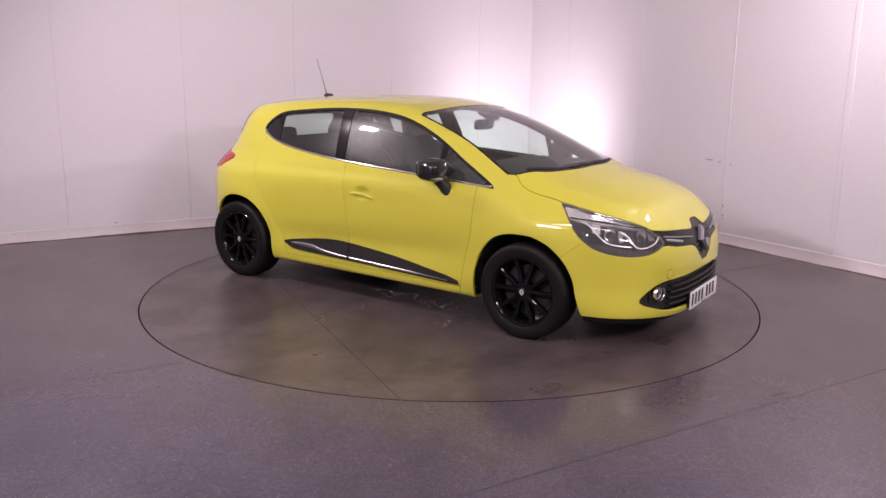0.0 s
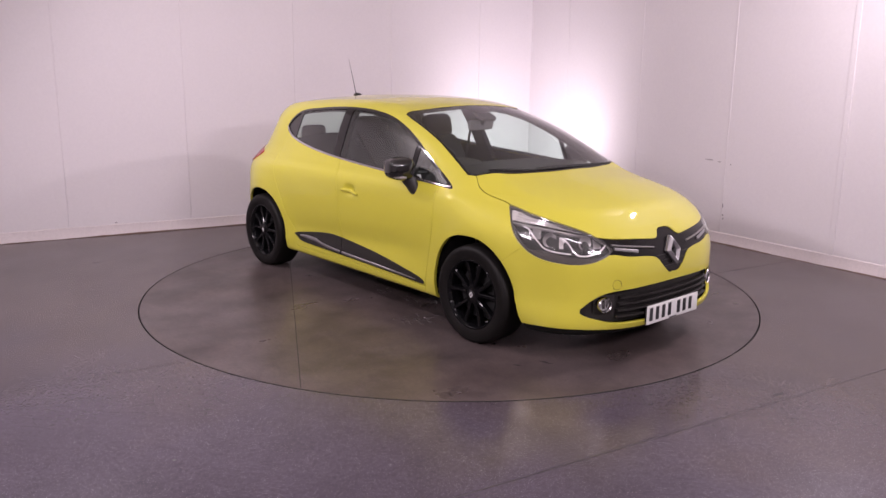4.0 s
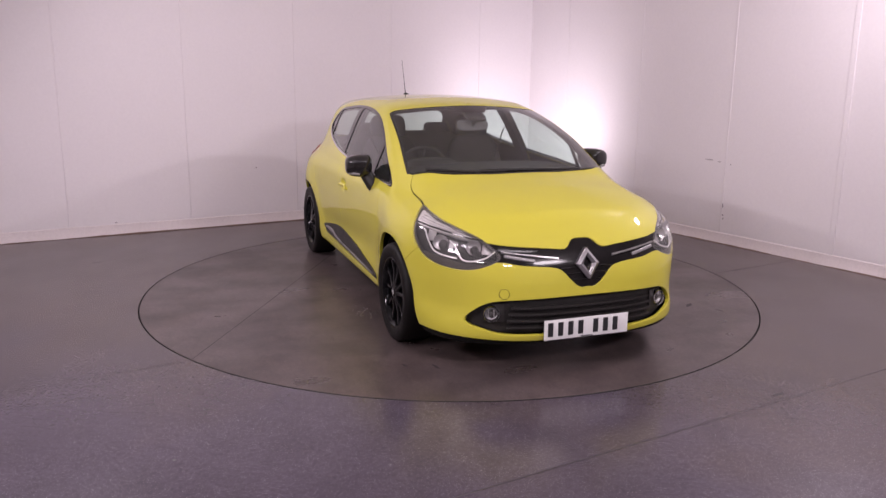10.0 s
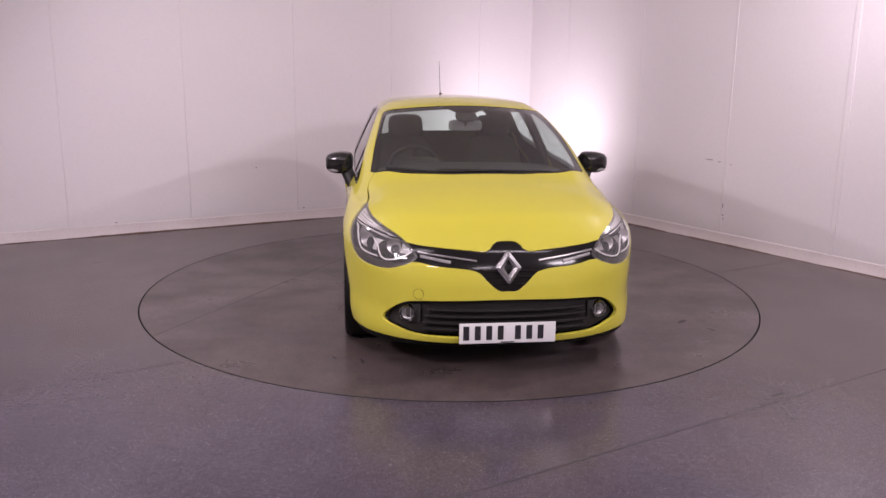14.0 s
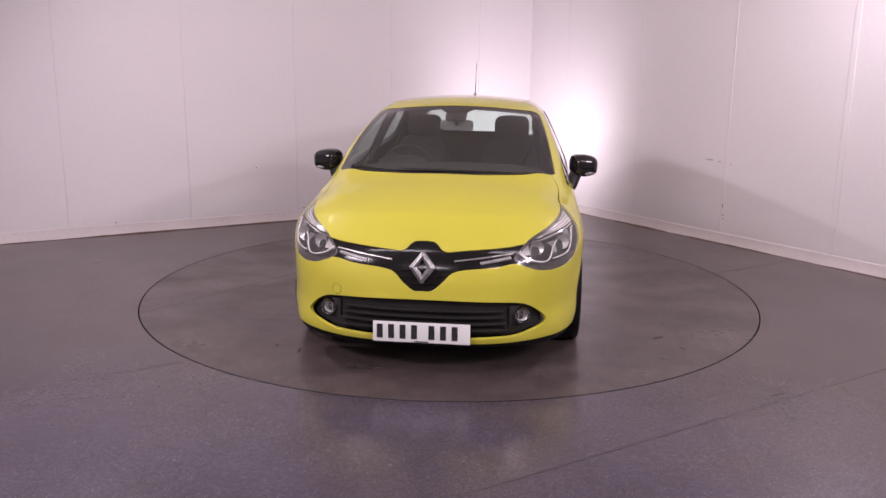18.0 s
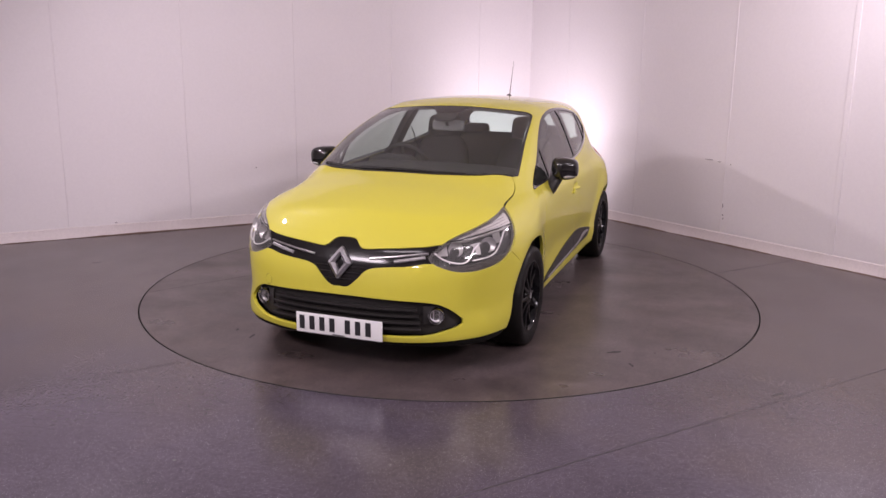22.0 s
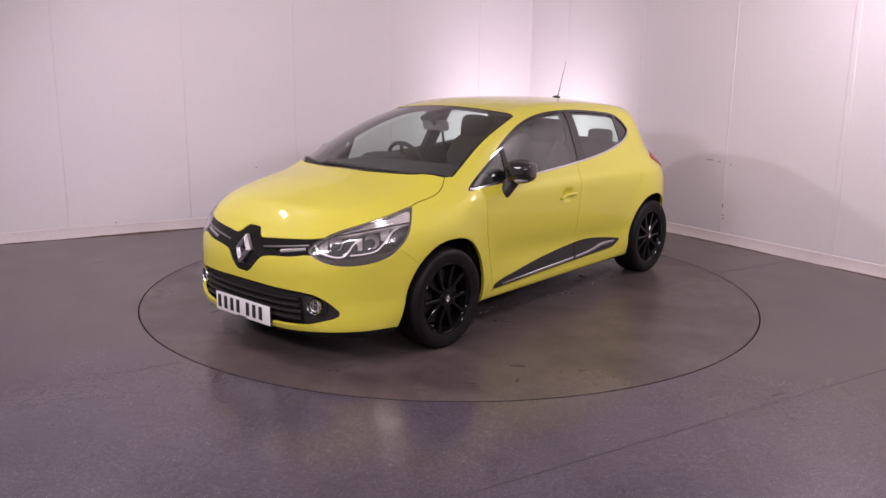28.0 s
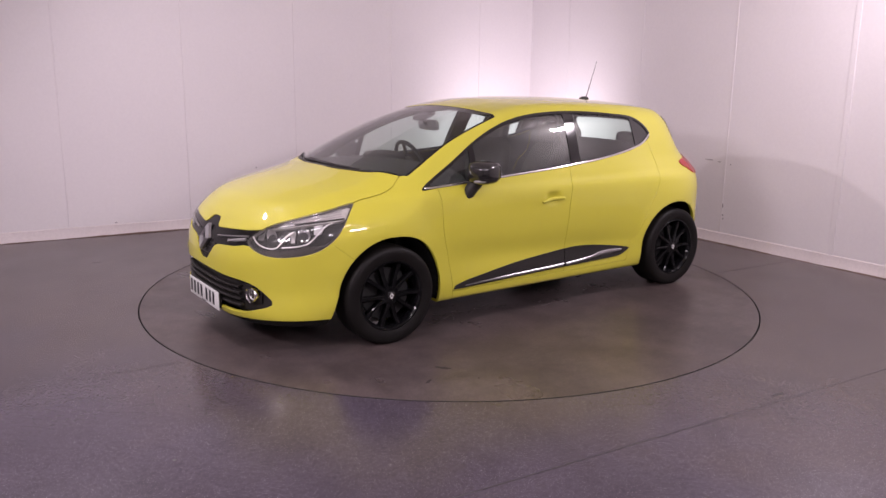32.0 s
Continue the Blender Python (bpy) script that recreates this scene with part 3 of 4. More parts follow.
# ---- wheels ----
def wheel(x, y, side):
    w = new("wheel")
    w.parent = car
    w.matrix_basis = pose(x, y, WHEEL_Z, -90 * side, 0, 0)
    w["label"] = "black alloy wheel with low-profile tyre"
    R = WHEEL_Z + 0.007
    tyre = [(0.213, -0.095), (0.228, -0.102), (0.268, -0.108), (0.288, -0.103), (0.299, -0.089), (R - 0.001, -0.06), (R, 0.0), (R - 0.001, 0.06),
            (0.299, 0.089), (0.288, 0.103), (0.268, 0.108), (0.228, 0.102), (0.213, 0.095), (0.208, 0.07), (0.208, -0.07)]
    lathe("tyre", tyre, RUBBER, w, seg=72, closed=True)
    rim = [(0.215, 0.098), (0.219, 0.094), (0.213, 0.086), (0.204, 0.078), (0.198, 0.05), (0.191, 0.0), (0.198, -0.08), (0.213, -0.095), (0.203, -0.09), (0.185, 0.0), (0.190, 0.06), (0.199, 0.088), (0.208, 0.098)]
    lathe("rim", rim, ALLOY, w, seg=72, closed=True)
    bm = bmesh.new()
    bmesh.ops.create_cone(bm, cap_ends=True, segments=40, radius1=0.16, radius2=0.16, depth=0.02, matrix=pose(0, 0, 0.01))
    part("brake_disc", bm, SHADOW_BLACK, w)
    for k in range(5):
        for s in (-1, 1):
            a = radians(72 * k + 90 + s * 11)
            b = radians(72 * k + 90 + s * 17)
            p0, p1 = Vector((0.05 * math.cos(a), 0.05 * math.sin(a), 0.082)), Vector((0.199 * math.cos(b), 0.199 * math.sin(b), 0.078))
            way = (p1 - p0).normalized()
            across = Vector((-way.y, way.x, 0)).normalized()
            bm = bmesh.new()
            ring = []
            for q, half, drop in ((p0, 0.015, 0.0), (p0.lerp(p1, 0.5), 0.011, 0.008), (p1, 0.016, 0.0)):
                up = Vector((0, 0, 1))
                ring.append([bm.verts.new(q + across * h * half + up * (z - drop)) for h, z in ((-1, -0.035), (-1, 0.0), (-0.6, 0.006), (0.6, 0.006), (1, 0.0), (1, -0.035))])
            for r0, r1 in zip(ring, ring[1:]):
                for i in range(6):
                    bm.faces.new((r0[i], r0[(i + 1) % 6], r1[(i + 1) % 6], r1[i]))
            bm.faces.new(ring[0])
            bm.faces.new(ring[-1][::-1])
            bmesh.ops.recalc_face_normals(bm, faces=bm.faces)
            part("spoke", bm, ALLOY, w)
    lathe("hub", [(0.0, 0.088), (0.03, 0.088), (0.055, 0.084), (0.062, 0.07), (0.062, 0.02)], ALLOY, w, seg=32)
    lathe("hub_cap", [(0.0, 0.0935), (0.022, 0.093), (0.027, 0.09), (0.028, 0.084)], GLOSS_BLACK, w, seg=28)
    diamond = bmesh.new()
    for i in range(4):
        a, b = (math.pi / 2 * i, math.pi / 2 * (i + 1))
        f = lambda t, r: Vector((r * 0.75 * math.cos(t), r * math.sin(t), 0.0945))
        vs = [diamond.verts.new(q) for q in (f(a, 0.020), f(b, 0.020), f(b, 0.011), f(a, 0.011))]
        diamond.faces.new(vs)
    part("hub_badge", diamond, HUB_SILVER, w, "small silver diamond badge")
    for k in range(5):
        a = radians(72 * k + 54)
        lathe("wheel_nut", [(0.0, 0.092), (0.007, 0.092), (0.009, 0.088), (0.009, 0.075)], ALLOY, w, pose(0.042 * math.cos(a), 0.042 * math.sin(a), -0.004), 10)
    return w


for x in (AXLE, -AXLE):
    for s in (1, -1):
        wheel(x, s * (0.760 if x > 0 else 0.742), s)
        bm = bmesh.new()
        rings = []
        for k in range(25):
            a = radians(-12 + 204 * k / 24)
            rings.append([bm.verts.new((x + r * math.cos(a), s * y, 0.31 + r * math.sin(a))) for r, y in ((0.0, 0.5), (0.365, 0.5), (0.365, 0.80 if x > 0 else 0.74))])
        for p, q in zip(rings, rings[1:]):
            for i in range(2):
                bm.faces.new((p[i], p[i + 1], q[i + 1], q[i]))
        bmesh.ops.remove_doubles(bm, verts=bm.verts, dist=1e-5)
        part("arch_liner", bm, SHADOW_BLACK, car)


# ---- places on the skin ----
def meet(p, way, a=0.0, b=2.0):
    """Where a line from inside the body leaves it."""
    p, way = np.array(p, float), np.array(way, float)
    for _ in range(40):
        m = (a + b) / 2
        q = p + way * m
        if body(*[np.array([c]) for c in q])[0] < 0:
            a = m
        else:
            b = m
    return p + way * a


def nose_point(angle, z, sink=0.0):
    t = radians(angle)
    way = np.array((math.cos(t), math.sin(t), 0))
    return Vector(meet((1.15, 0, z), way) - way * sink)


def side_point(x, z, side, sink=0.0):
    q = meet((x, 0, z), (0, side, 0), 0.3, 1.2)
    return Vector(q - np.array((0, side * sink, 0)))


def top_point(x, y, sink=0.0):
    q = meet((x, y, 0.6), (0, 0, 1), 0.0, 1.2)
    return Vector(q - np.array((0, 0, sink)))


def normal_at(p):
    return Vector(slope(np.array([tuple(p)]))[0][0])


def flipped(points, side):
    return [Vector((p[0], p[1] * side, p[2])) for p in points]


def ribbon(name, points, half, thick, mat, parent, label=""):
    """A strip of skin along points: half its height, standing thick proud of them."""
    bm = bmesh.new()
    rings = []
    for i, p in enumerate(points):
        n = normal_at(p)
        way = (points[min(i + 1, len(points) - 1)] - points[max(i - 1, 0)]).normalized()
        up = n.cross(way).normalized()
        h = half if np.isscalar(half) else half[i]
        rings.append([bm.verts.new(p + up * u * h + n * d) for u, d in ((-1, -thick), (-1, thick * 0.5), (-0.6, thick), (0.6, thick), (1, thick * 0.5), (1, -thick))])
    for a, b in zip(rings, rings[1:]):
        for k in range(6):
            bm.faces.new((a[k], a[(k + 1) % 6], b[(k + 1) % 6], b[k]))
    bm.faces.new(rings[0])
    bm.faces.new(rings[-1][::-1])
    bmesh.ops.recalc_face_normals(bm, faces=bm.faces)
    return part(name, bm, mat, parent, label)


# ---- headlights ----
UPPER_LAMP = smooth_loop([(63.8, 0.858), (56, 0.842), (48, 0.808), (43.5, 0.789), (37, 0.753), (34.0, 0.732), (37, 0.733), (42, 0.742), (47, 0.757), (54, 0.772), (62.2, 0.786), (63.6, 0.82)])
INDICATOR = material("ribbed_clear_indicator", (0.60, 0.57, 0.56), 0.42, 0.2, 0.2, 30, 90)
for side, half in zip((1, -1), both_sides(lamps)):
    lamp = tagged(panel("headlight", half, LENS, car, "clear headlight with chrome reflectors", 0.0, -0.001))
    lamp.visible_shadow = False
    rim_faces, inner = split(half, lambda P: -in_front(HEADLIGHT, -0.012)(P))
    low, _ = split(half, lambda P: P[:, 2] - 0.612 - 0.03 * step(40, 52, front_angle(P)))
    panel("lamp_housing", half, HOUSING, lamp, "grey lamp housing", 0.0, 0.040)
    panel("lamp_surround", [f for f in rim_faces] + low, LAMP_BASE, lamp, "dark lamp surround", 0.012, 0.010)
    top_faces, _ = split(half, in_front(UPPER_LAMP))
    panel("indicator", top_faces, INDICATOR, lamp, "clear ribbed indicator", 0.03, 0.016)
    # fine ribs over the indicator
    for k in range(5):
        f = (k + 0.5) / 5
        pts = [nose_point(a, lo + (hi - lo) * f, 0.014) for a, lo, hi in ((41, 0.742, 0.772), (47, 0.760, 0.803), (54, 0.775, 0.832), (61, 0.79, 0.848))]
        tube("indicator_rib", flipped(pts, side), 0.0022, CHROME, lamp, seg=6)
    tube("light_bulb", flipped([nose_point(43, 0.765, 0.035), nose_point(45, 0.772, 0.030)], side), 0.010, AMBER, lamp, "amber bulb")
    for a, z, r in ((48.6, 0.702, 0.042), (37.2, 0.690, 0.040)):
        c = nose_point(a, z, 0.022)
        n = Vector((math.cos(radians(a * 0.55)), math.sin(radians(a * 0.55)), 0.05)).normalized()
        c.y *= side
        n.y *= side
        m = Matrix.Translation(c) @ n.to_track_quat("Z", "Y").to_matrix().to_4x4()
        lathe("reflector", [(0.0, -0.024), (0.016, -0.022), (r * 0.7, -0.013), (r, 0.0)], BOWL, lamp, m, 28, "chrome reflector bowl")
    for a0, a1, z0, z1, sink in ((31.5, 34.5, 0.655, 0.715, 0.022), (42.6, 45.5, 0.652, 0.715, 0.03), (51.5, 54.5, 0.70, 0.757, 0.02)):
        bm = bmesh.new()
        q = [bm.verts.new(p) for p in flipped([nose_point(a0, z0, sink + 0.012), nose_point(a1, z0 + 0.004, sink), nose_point(a1, z1, sink), nose_point(a0, z1 - 0.008, sink + 0.012)], side)]
        bm.faces.new(q)
        bmesh.ops.solidify(bm, geom=bm.faces[:], thickness=0.006)
        part("reflector_block", bm, BOWL, lamp, smooth=False)
    first = smooth_loop([(30.4, 0.676), (32.3, 0.650), (34.2, 0.635), (37.2, 0.623), (39.8, 0.628), (41.4, 0.655), (42.8, 0.69), (45.2, 0.718)], 4, False)
    second = smooth_loop([(41.9, 0.633), (45.2, 0.638), (48.2, 0.646), (50.4, 0.66), (52.0, 0.686), (54.0, 0.722), (55.6, 0.75), (57.8, 0.765)], 4, False)
    for line in (first, second):
        tube("chrome_line", flipped([nose_point(a, z, 0.008) for a, z in line], side), 0.0044, LINE_SILVER, lamp, "curved silver trim", 8)
    tube("lamp_divider", flipped([nose_point(a, z, 0.010) for a, z in ((34.5, 0.727), (39, 0.735), (46.5, 0.757), (53.5, 0.772), (62.0, 0.784))], side), 0.0045, GLOSS_BLACK, lamp, "", 8)

# ---- grille, badge, intake, fog lights, plate ----
for side in (1, -1):
    pts = flipped([nose_point(a, 0.6365 + 0.0385 * (a - 10) / 18.5, 0.0) for a in np.linspace(10, 28.5, 10)], side)
    ribbon("grille_strip", pts, 0.0052, 0.006, STRIP_SILVER, grille, "chrome grille strip")
    pts = flipped([nose_point(a, 0.629 + 0.027 * (a - 18) / 9.5, 0.002) for a in np.linspace(18, 27.5, 8)], side)
    ribbon("daylight_strip", pts, 0.0085, 0.004, DRL_GREY, grille, "clear daytime running light")
for z, a in ((0.52, 5.4), (0.555, 7.2), (0.585, 9.5)):
    pts = [nose_point(t, z, 0.003) for t in np.linspace(-a, a, 12)]
    ribbon("grille_bar", pts, 0.004, 0.004, GLOSS_BLACK, grille)
badge_c = (nose_point(0, 0.605) + Vector((0.012, 0, 0)))
lean = math.atan2(nose_point(0, 0.56).x - nose_point(0, 0.65).x, 0.09)
bm = bmesh.new()
loops = []
for w, h, d in ((0.070, 0.089, -0.018), (0.070, 0.089, 0.0), (0.048, 0.064, 0.014), (0.027, 0.043, 0.0), (0.027, 0.043, -0.018)):
    loops.append([bm.verts.new(badge_c + Vector((d - math.sin(lean) * z * h, y * w, math.cos(lean) * z * h))) for y, z in ((1, 0), (0.09, 0.95), (-0.09, 0.95), (-1, 0), (-0.09, -0.95), (0.09, -0.95))])
for a, b in zip(loops, loops[1:]):
    for k in range(6):
        bm.faces.new((a[k], a[(k + 1) % 6], b[(k + 1) % 6], b[k]))
bmesh.ops.recalc_face_normals(bm, faces=bm.faces)
part("badge", bm, BADGE_SILVER, grille, "silver diamond badge", smooth=False)
for z, a in ((0.262, 26), (0.298, 26), (0.334, 25.5), (0.370, 25)):
    pts = [nose_point(t, z + 0.004 * (abs(t) / 25) ** 2, 0.026) for t in np.linspace(-a, a, 30)]
    ribbon("slat", pts, 0.007, 0.016, BLACK_PLASTIC, mouth)
for side in (1, -1):
    c = nose_point(30.6, 0.343, 0.012)
    n = Vector((0.97, 0.24, 0.0)).normalized()
    c.y, n.y = c.y * side, n.y * side
    m = Matrix.Translation(c) @ n.to_track_quat("Z", "Y").to_matrix().to_4x4()
    fog = lathe("fog_light", [(0.0405, 0.003), (0.043, 0.008), (0.0455, 0.004), (0.046, -0.03)], CHROME, car, m, 36, "round fog light with a chrome ring")
    lathe("fog_bezel", [(0.0345, -0.008), (0.036, 0.0), (0.0405, 0.003)], GLOSS_BLACK, fog, m, 28)
    lathe("fog_reflector", [(0.0, -0.03), (0.018, -0.026), (0.0345, -0.008)], SATIN, fog, m, 28)
    boxed("fog_bulb", (0.020, 0.012, 0.026), m @ Matrix.Translation((0, 0, -0.016)), LAMP_BASE, fog, "", 0.004)
    for u in (-0.015, 0.015):
        boxed("fog_rib", (0.005, 0.044, 0.012), m @ Matrix.Translation((u, 0, -0.016)), BOWL, fog, "", 0.002)
    lens = lathe("fog_lens", [(0.0, 0.010), (0.02, 0.008), (0.037, 0.004)], LENS, fog, m, 28)
    lens.visible_shadow = False
    pts = flipped([nose_point(a, 0.343 + w, 0.034) for a, w in ((27, 0.0), (30, 0.0), (34, 0.0))], side)
    ribbon("fog_backing", pts, 0.05, 0.004, BLACK_PLASTIC, fog)
plate = boxed("number_plate", (0.006, 0.524, 0.113), pose(2.146, 0, 0.2515), WHITE_PLATE, car, "white front number plate with black bars", 0.002, 2)
y = -0.225
for k in range(7):
    boxed("plate_bar", (0.002, 0.032, 0.078), pose(2.1503, y, 0.254), GREY_BAR, plate, "", 0.0008, 1)
    y += 0.062 + (0.032 if k == 3 else 0)
boxed("plate_maker_bar", (0.002, 0.075, 0.006), pose(2.1500, 0.0, 0.201), GREY_BAR, plate, "", 0.0006, 1)
boxed("plate_backing", (0.02, 0.5, 0.09), pose(2.133, 0, 0.25), BLACK_PLASTIC, plate, "", 0.003, 1)
c = nose_point(-27, 0.458, 0.0)
m = Matrix.Translation(c) @ normal_at(c).to_track_quat("Z", "Y").to_matrix().to_4x4()
lathe("towing_cap", [(0.0, 0.002), (0.026, 0.002), (0.0275, 0.0), (0.0275, -0.004)], YELLOW, car, m, 32)
lathe("cap_groove", [(0.0276, 0.0007), (0.0292, 0.0007)], SHADOW_BLACK, car, m, 32)

# ---- mirrors, handles ----
for side, doors_of in zip((1, -1), DOORS):
    m = Matrix.Translation((0.628, 0.888 * side, 1.001)) @ Matrix.Rotation(radians(13 * side), 4, "Z")

    def shaped(c):
        # flat behind, domed in front, tapering outwards
        x = c.x * (1.0 if c.x > 0 else 0.55)
        t = 1 - 0.16 * max(0, c.y * side)
        return Vector((x, c.y, c.z * t + 0.10 * max(0, -c.y * side) * (1 if c.z < 0 else 0)))
    mirror = blob("door_mirror", m @ Matrix.Diagonal((0.110, 0.089, 0.075, 1)), 3.6, GLOSS_BLACK, car, "glossy black door mirror", 36, shaped)
    blob("mirror_glass", m @ Matrix.Translation((-0.063, 0, 0.002)) @ Matrix.Diagonal((0.003, 0.074, 0.056, 1)), 4, CHROME, mirror, "mirror glass", 24)
    pts = flipped([(0.715, 0.800, 0.838), (0.700, 0.812, 0.868), (0.682, 0.826, 0.905), (0.655, 0.842, 0.945), (0.640, 0.855, 0.965)], side)
    tube("mirror_foot", pts, [0.030, 0.039, 0.041, 0.043, 0.048], BLACK_PLASTIC, mirror, "black plastic mirror foot", 16)
    line = []
    for k in range(9):
        # along the lower front edge of the cap, towards its tip
        a = -0.1 + 0.98 * k / 8
        line.append(m @ Vector((0.098 * math.sqrt(max(0.04, 1 - abs(a) ** 2.9 * 0.93)), side * a * 0.084, -0.049 + 0.009 * k / 8)))
    tube("mirror_indicator", line, [0.006, 0.010, 0.012, 0.013, 0.013, 0.012, 0.011, 0.009, 0.005], DRL_GREY, mirror, "clear indicator strip", 10)
    front_door = doors_of[0]
    pts = [side_point(x, z, side, -0.010) for x, z in ((0.088, 0.764), (0.06, 0.770), (0.0, 0.776), (-0.055, 0.780), (-0.09, 0.779))]
    tube("door_handle", pts, [0.008, 0.0115, 0.0135, 0.0125, 0.009], YELLOW, front_door, "", 14)
    for x, z in ((0.085, 0.764), (-0.088, 0.779)):
        p = side_point(x, z, side, -0.004)
        blob("handle_mount", Matrix.Translation(p) @ Matrix.Diagonal((0.016, 0.011, 0.010, 1)), 2.4, YELLOW, front_door, "", 14)

# bright strips along the windows' lower edge and the door trims
for side, doors_of in zip((1, -1), DOORS):
    edge = smooth_loop([(1.015, 0.918), (0.92, 0.918), (0.42, 0.951), (-0.2, 0.991), (-0.62, 1.030), (-0.94, 1.081), (-1.06, 1.119), (-1.135, 1.163)], 6, False)
    ribbon("window_strip", [side_point(x, z, side, -0.001) for x, z in edge], 0.0065, 0.004, CHROME, car, "thin bright metal window strip")
    for door, path, wide in ((doors_of[0], ((0.72, 0.273), (0.5, 0.281), (0.27, 0.288), (0.0, 0.296), (-0.14, 0.301)), (0.002, 0.006, 0.0085, 0.0085, 0.0085)),
                             (doors_of[1], ((-0.17, 0.302), (-0.3, 0.309), (-0.42, 0.320), (-0.50, 0.335), (-0.60, 0.340), (-0.72, 0.341)), (0.0085, 0.009, 0.010, 0.015, 0.015, 0.006))):
        pts = smooth_loop(path, 4, False)
        half = np.interp(np.linspace(0, 1, len(pts)), np.linspace(0, 1, len(wide)), wide)
        ribbon("trim_strip", [side_point(x, z, side, -0.008) for x, z in pts], list(half), 0.006, SATIN, door, "bright metal strip")

# ---- aerial, wipers ----
root = top_point(-1.088, 0)
aerial = blob("aerial", Matrix.Translation(root + Vector((0.01, 0, 0.004))) @ Matrix.Diagonal((0.052, 0.021, 0.021, 1)), 2.2, BLACK_PLASTIC, car, "thin black roof aerial", 20)
tube("aerial_rod", [root + Vector((-0.01, 0, 0.012)), root + Vector((-0.03, 0, 0.06)), (-1.205, 0, 1.712)], [0.0045, 0.003, 0.0013], BLACK_PLASTIC, aerial, "", 8)
for line in (((1.268, 0.42), (1.298, 0.22), (1.298, -0.05), (1.27, -0.28)), ((1.31, -0.12), (1.285, -0.32), (1.215, -0.50), (1.155, -0.60))):
    pts = [top_point(x, y, -0.006) for x, y in line]
    w = tube("wiper", pts, [0.005, 0.0045, 0.004, 0.003], BLACK_PLASTIC, car, "black windscreen wiper", 8)
    tube("wiper_blade", [p - Vector((0, 0, 0.008)) + Vector((0.012, 0, 0)) for p in pts[1:]], 0.0045, RUBBER, w, "", 6)
cowl = [top_point(x, y, -0.001) for x, y in ((1.12, 0.672), (1.235, 0.515), (1.298, 0.33), (1.331, 0.15), (1.331, -0.15), (1.298, -0.33), (1.235, -0.515), (1.12, -0.672))]
ribbon("cowl", cowl, 0.008, 0.002, BLACK_PLASTIC, car, "black plastic scuttle panel")


# ---- inside the cabin ----
def seat(y):
    s = blob("front_seat", Matrix.Translation((-0.02, y, 0.50)) @ Matrix.Diagonal((0.27, 0.255, 0.09, 1)), 4, FABRIC, car, "charcoal cloth front seat")
    blob("seat_back", Matrix.Translation((-0.33, y, 0.80)) @ Matrix.Rotation(radians(-20), 4, "Y") @ Matrix.Diagonal((0.075, 0.245, 0.33, 1)), 4, FABRIC, s, "", 28, lambda c: Vector((c.x, c.y * (1 - 0.14 * max(0, c.z)), c.z)))
    blob("headrest", Matrix.Translation((-0.445, y, 1.172)) @ Matrix.Rotation(radians(-12), 4, "Y") @ Matrix.Diagonal((0.055, 0.14, 0.10, 1)), 4, FABRIC, s)
    for k in (-0.06, 0.06):
        tube("headrest_post", [(-0.43, y + k, 1.05), (-0.45, y + k, 1.15)], 0.006, SATIN, s, "", 8)


for y in (0.36, -0.36):
    seat(y)
bench = blob("rear_bench", Matrix.Translation((-0.85, 0, 0.52)) @ Matrix.Diagonal((0.25, 0.60, 0.10, 1)), 5, FABRIC, car, "charcoal cloth rear bench")
blob("bench_back", Matrix.Translation((-1.14, 0, 0.80)) @ Matrix.Rotation(radians(-22), 4, "Y") @ Matrix.Diagonal((0.07, 0.60, 0.30, 1)), 5, FABRIC, bench)
for y in (-0.34, 0.34):
    blob("rear_headrest", Matrix.Translation((-1.255, y, 1.10)) @ Matrix.Diagonal((0.04, 0.11, 0.06, 1)), 4, FABRIC, bench)
boxed("parcel_shelf", (0.36, 1.0, 0.03), pose(-1.45, 0, 0.97), LINING, car, "dark parcel shelf", 0.01)
dash = blob("dashboard", Matrix.Translation((0.86, 0, 0.79)) @ Matrix.Diagonal((0.36, 0.70, 0.215, 1)), 4.5, LINING, car, "dark grey dashboard", 40)
blob("instrument_hood", Matrix.Translation((0.62, -0.36, 0.985)) @ Matrix.Diagonal((0.13, 0.17, 0.05, 1)), 3, LINING, dash)
blob("centre_console", Matrix.Translation((0.45, 0, 0.55)) @ Matrix.Diagonal((0.30, 0.11, 0.2, 1)), 5, LINING, dash)
m = Matrix.Translation((0.375, -0.36, 0.925)) @ Matrix.Rotation(radians(-66), 4, "Y")
ringpts = [m @ Vector((0.182 * math.cos(2 * math.pi * k / 40), 0.182 * math.sin(2 * math.pi * k / 40), 0)) for k in range(40)]
steer = tube("steering_wheel", ringpts, 0.0155, FABRIC, car, "black steering wheel", 10, True)
blob("steering_hub", m @ Matrix.Translation((0, 0, -0.02)) @ Matrix.Diagonal((0.07, 0.075, 0.03, 1)), 3, BLACK_PLASTIC, steer)
for a in (0, 180, 270):
    t = radians(a + 90)
    tube("steering_spoke", [m @ Vector((0.05 * math.cos(t), 0.05 * math.sin(t), -0.015)), m @ Vector((0.178 * math.cos(t), 0.178 * math.sin(t), 0))], 0.014, BLACK_PLASTIC, steer, "", 8)
tube("steering_column", [m @ Vector((0, 0, -0.03)), (0.75, -0.36, 0.83)], 0.035, BLACK_PLASTIC, steer, "", 12)
rear_view = blob("rear_view_mirror", Matrix.Translation((0.46, 0.0, 1.243)) @ Matrix.Rotation(radians(8), 4, "Y") @ Matrix.Diagonal((0.016, 0.118, 0.037, 1)), 6, GREY_PLASTIC, car, "grey interior mirror")
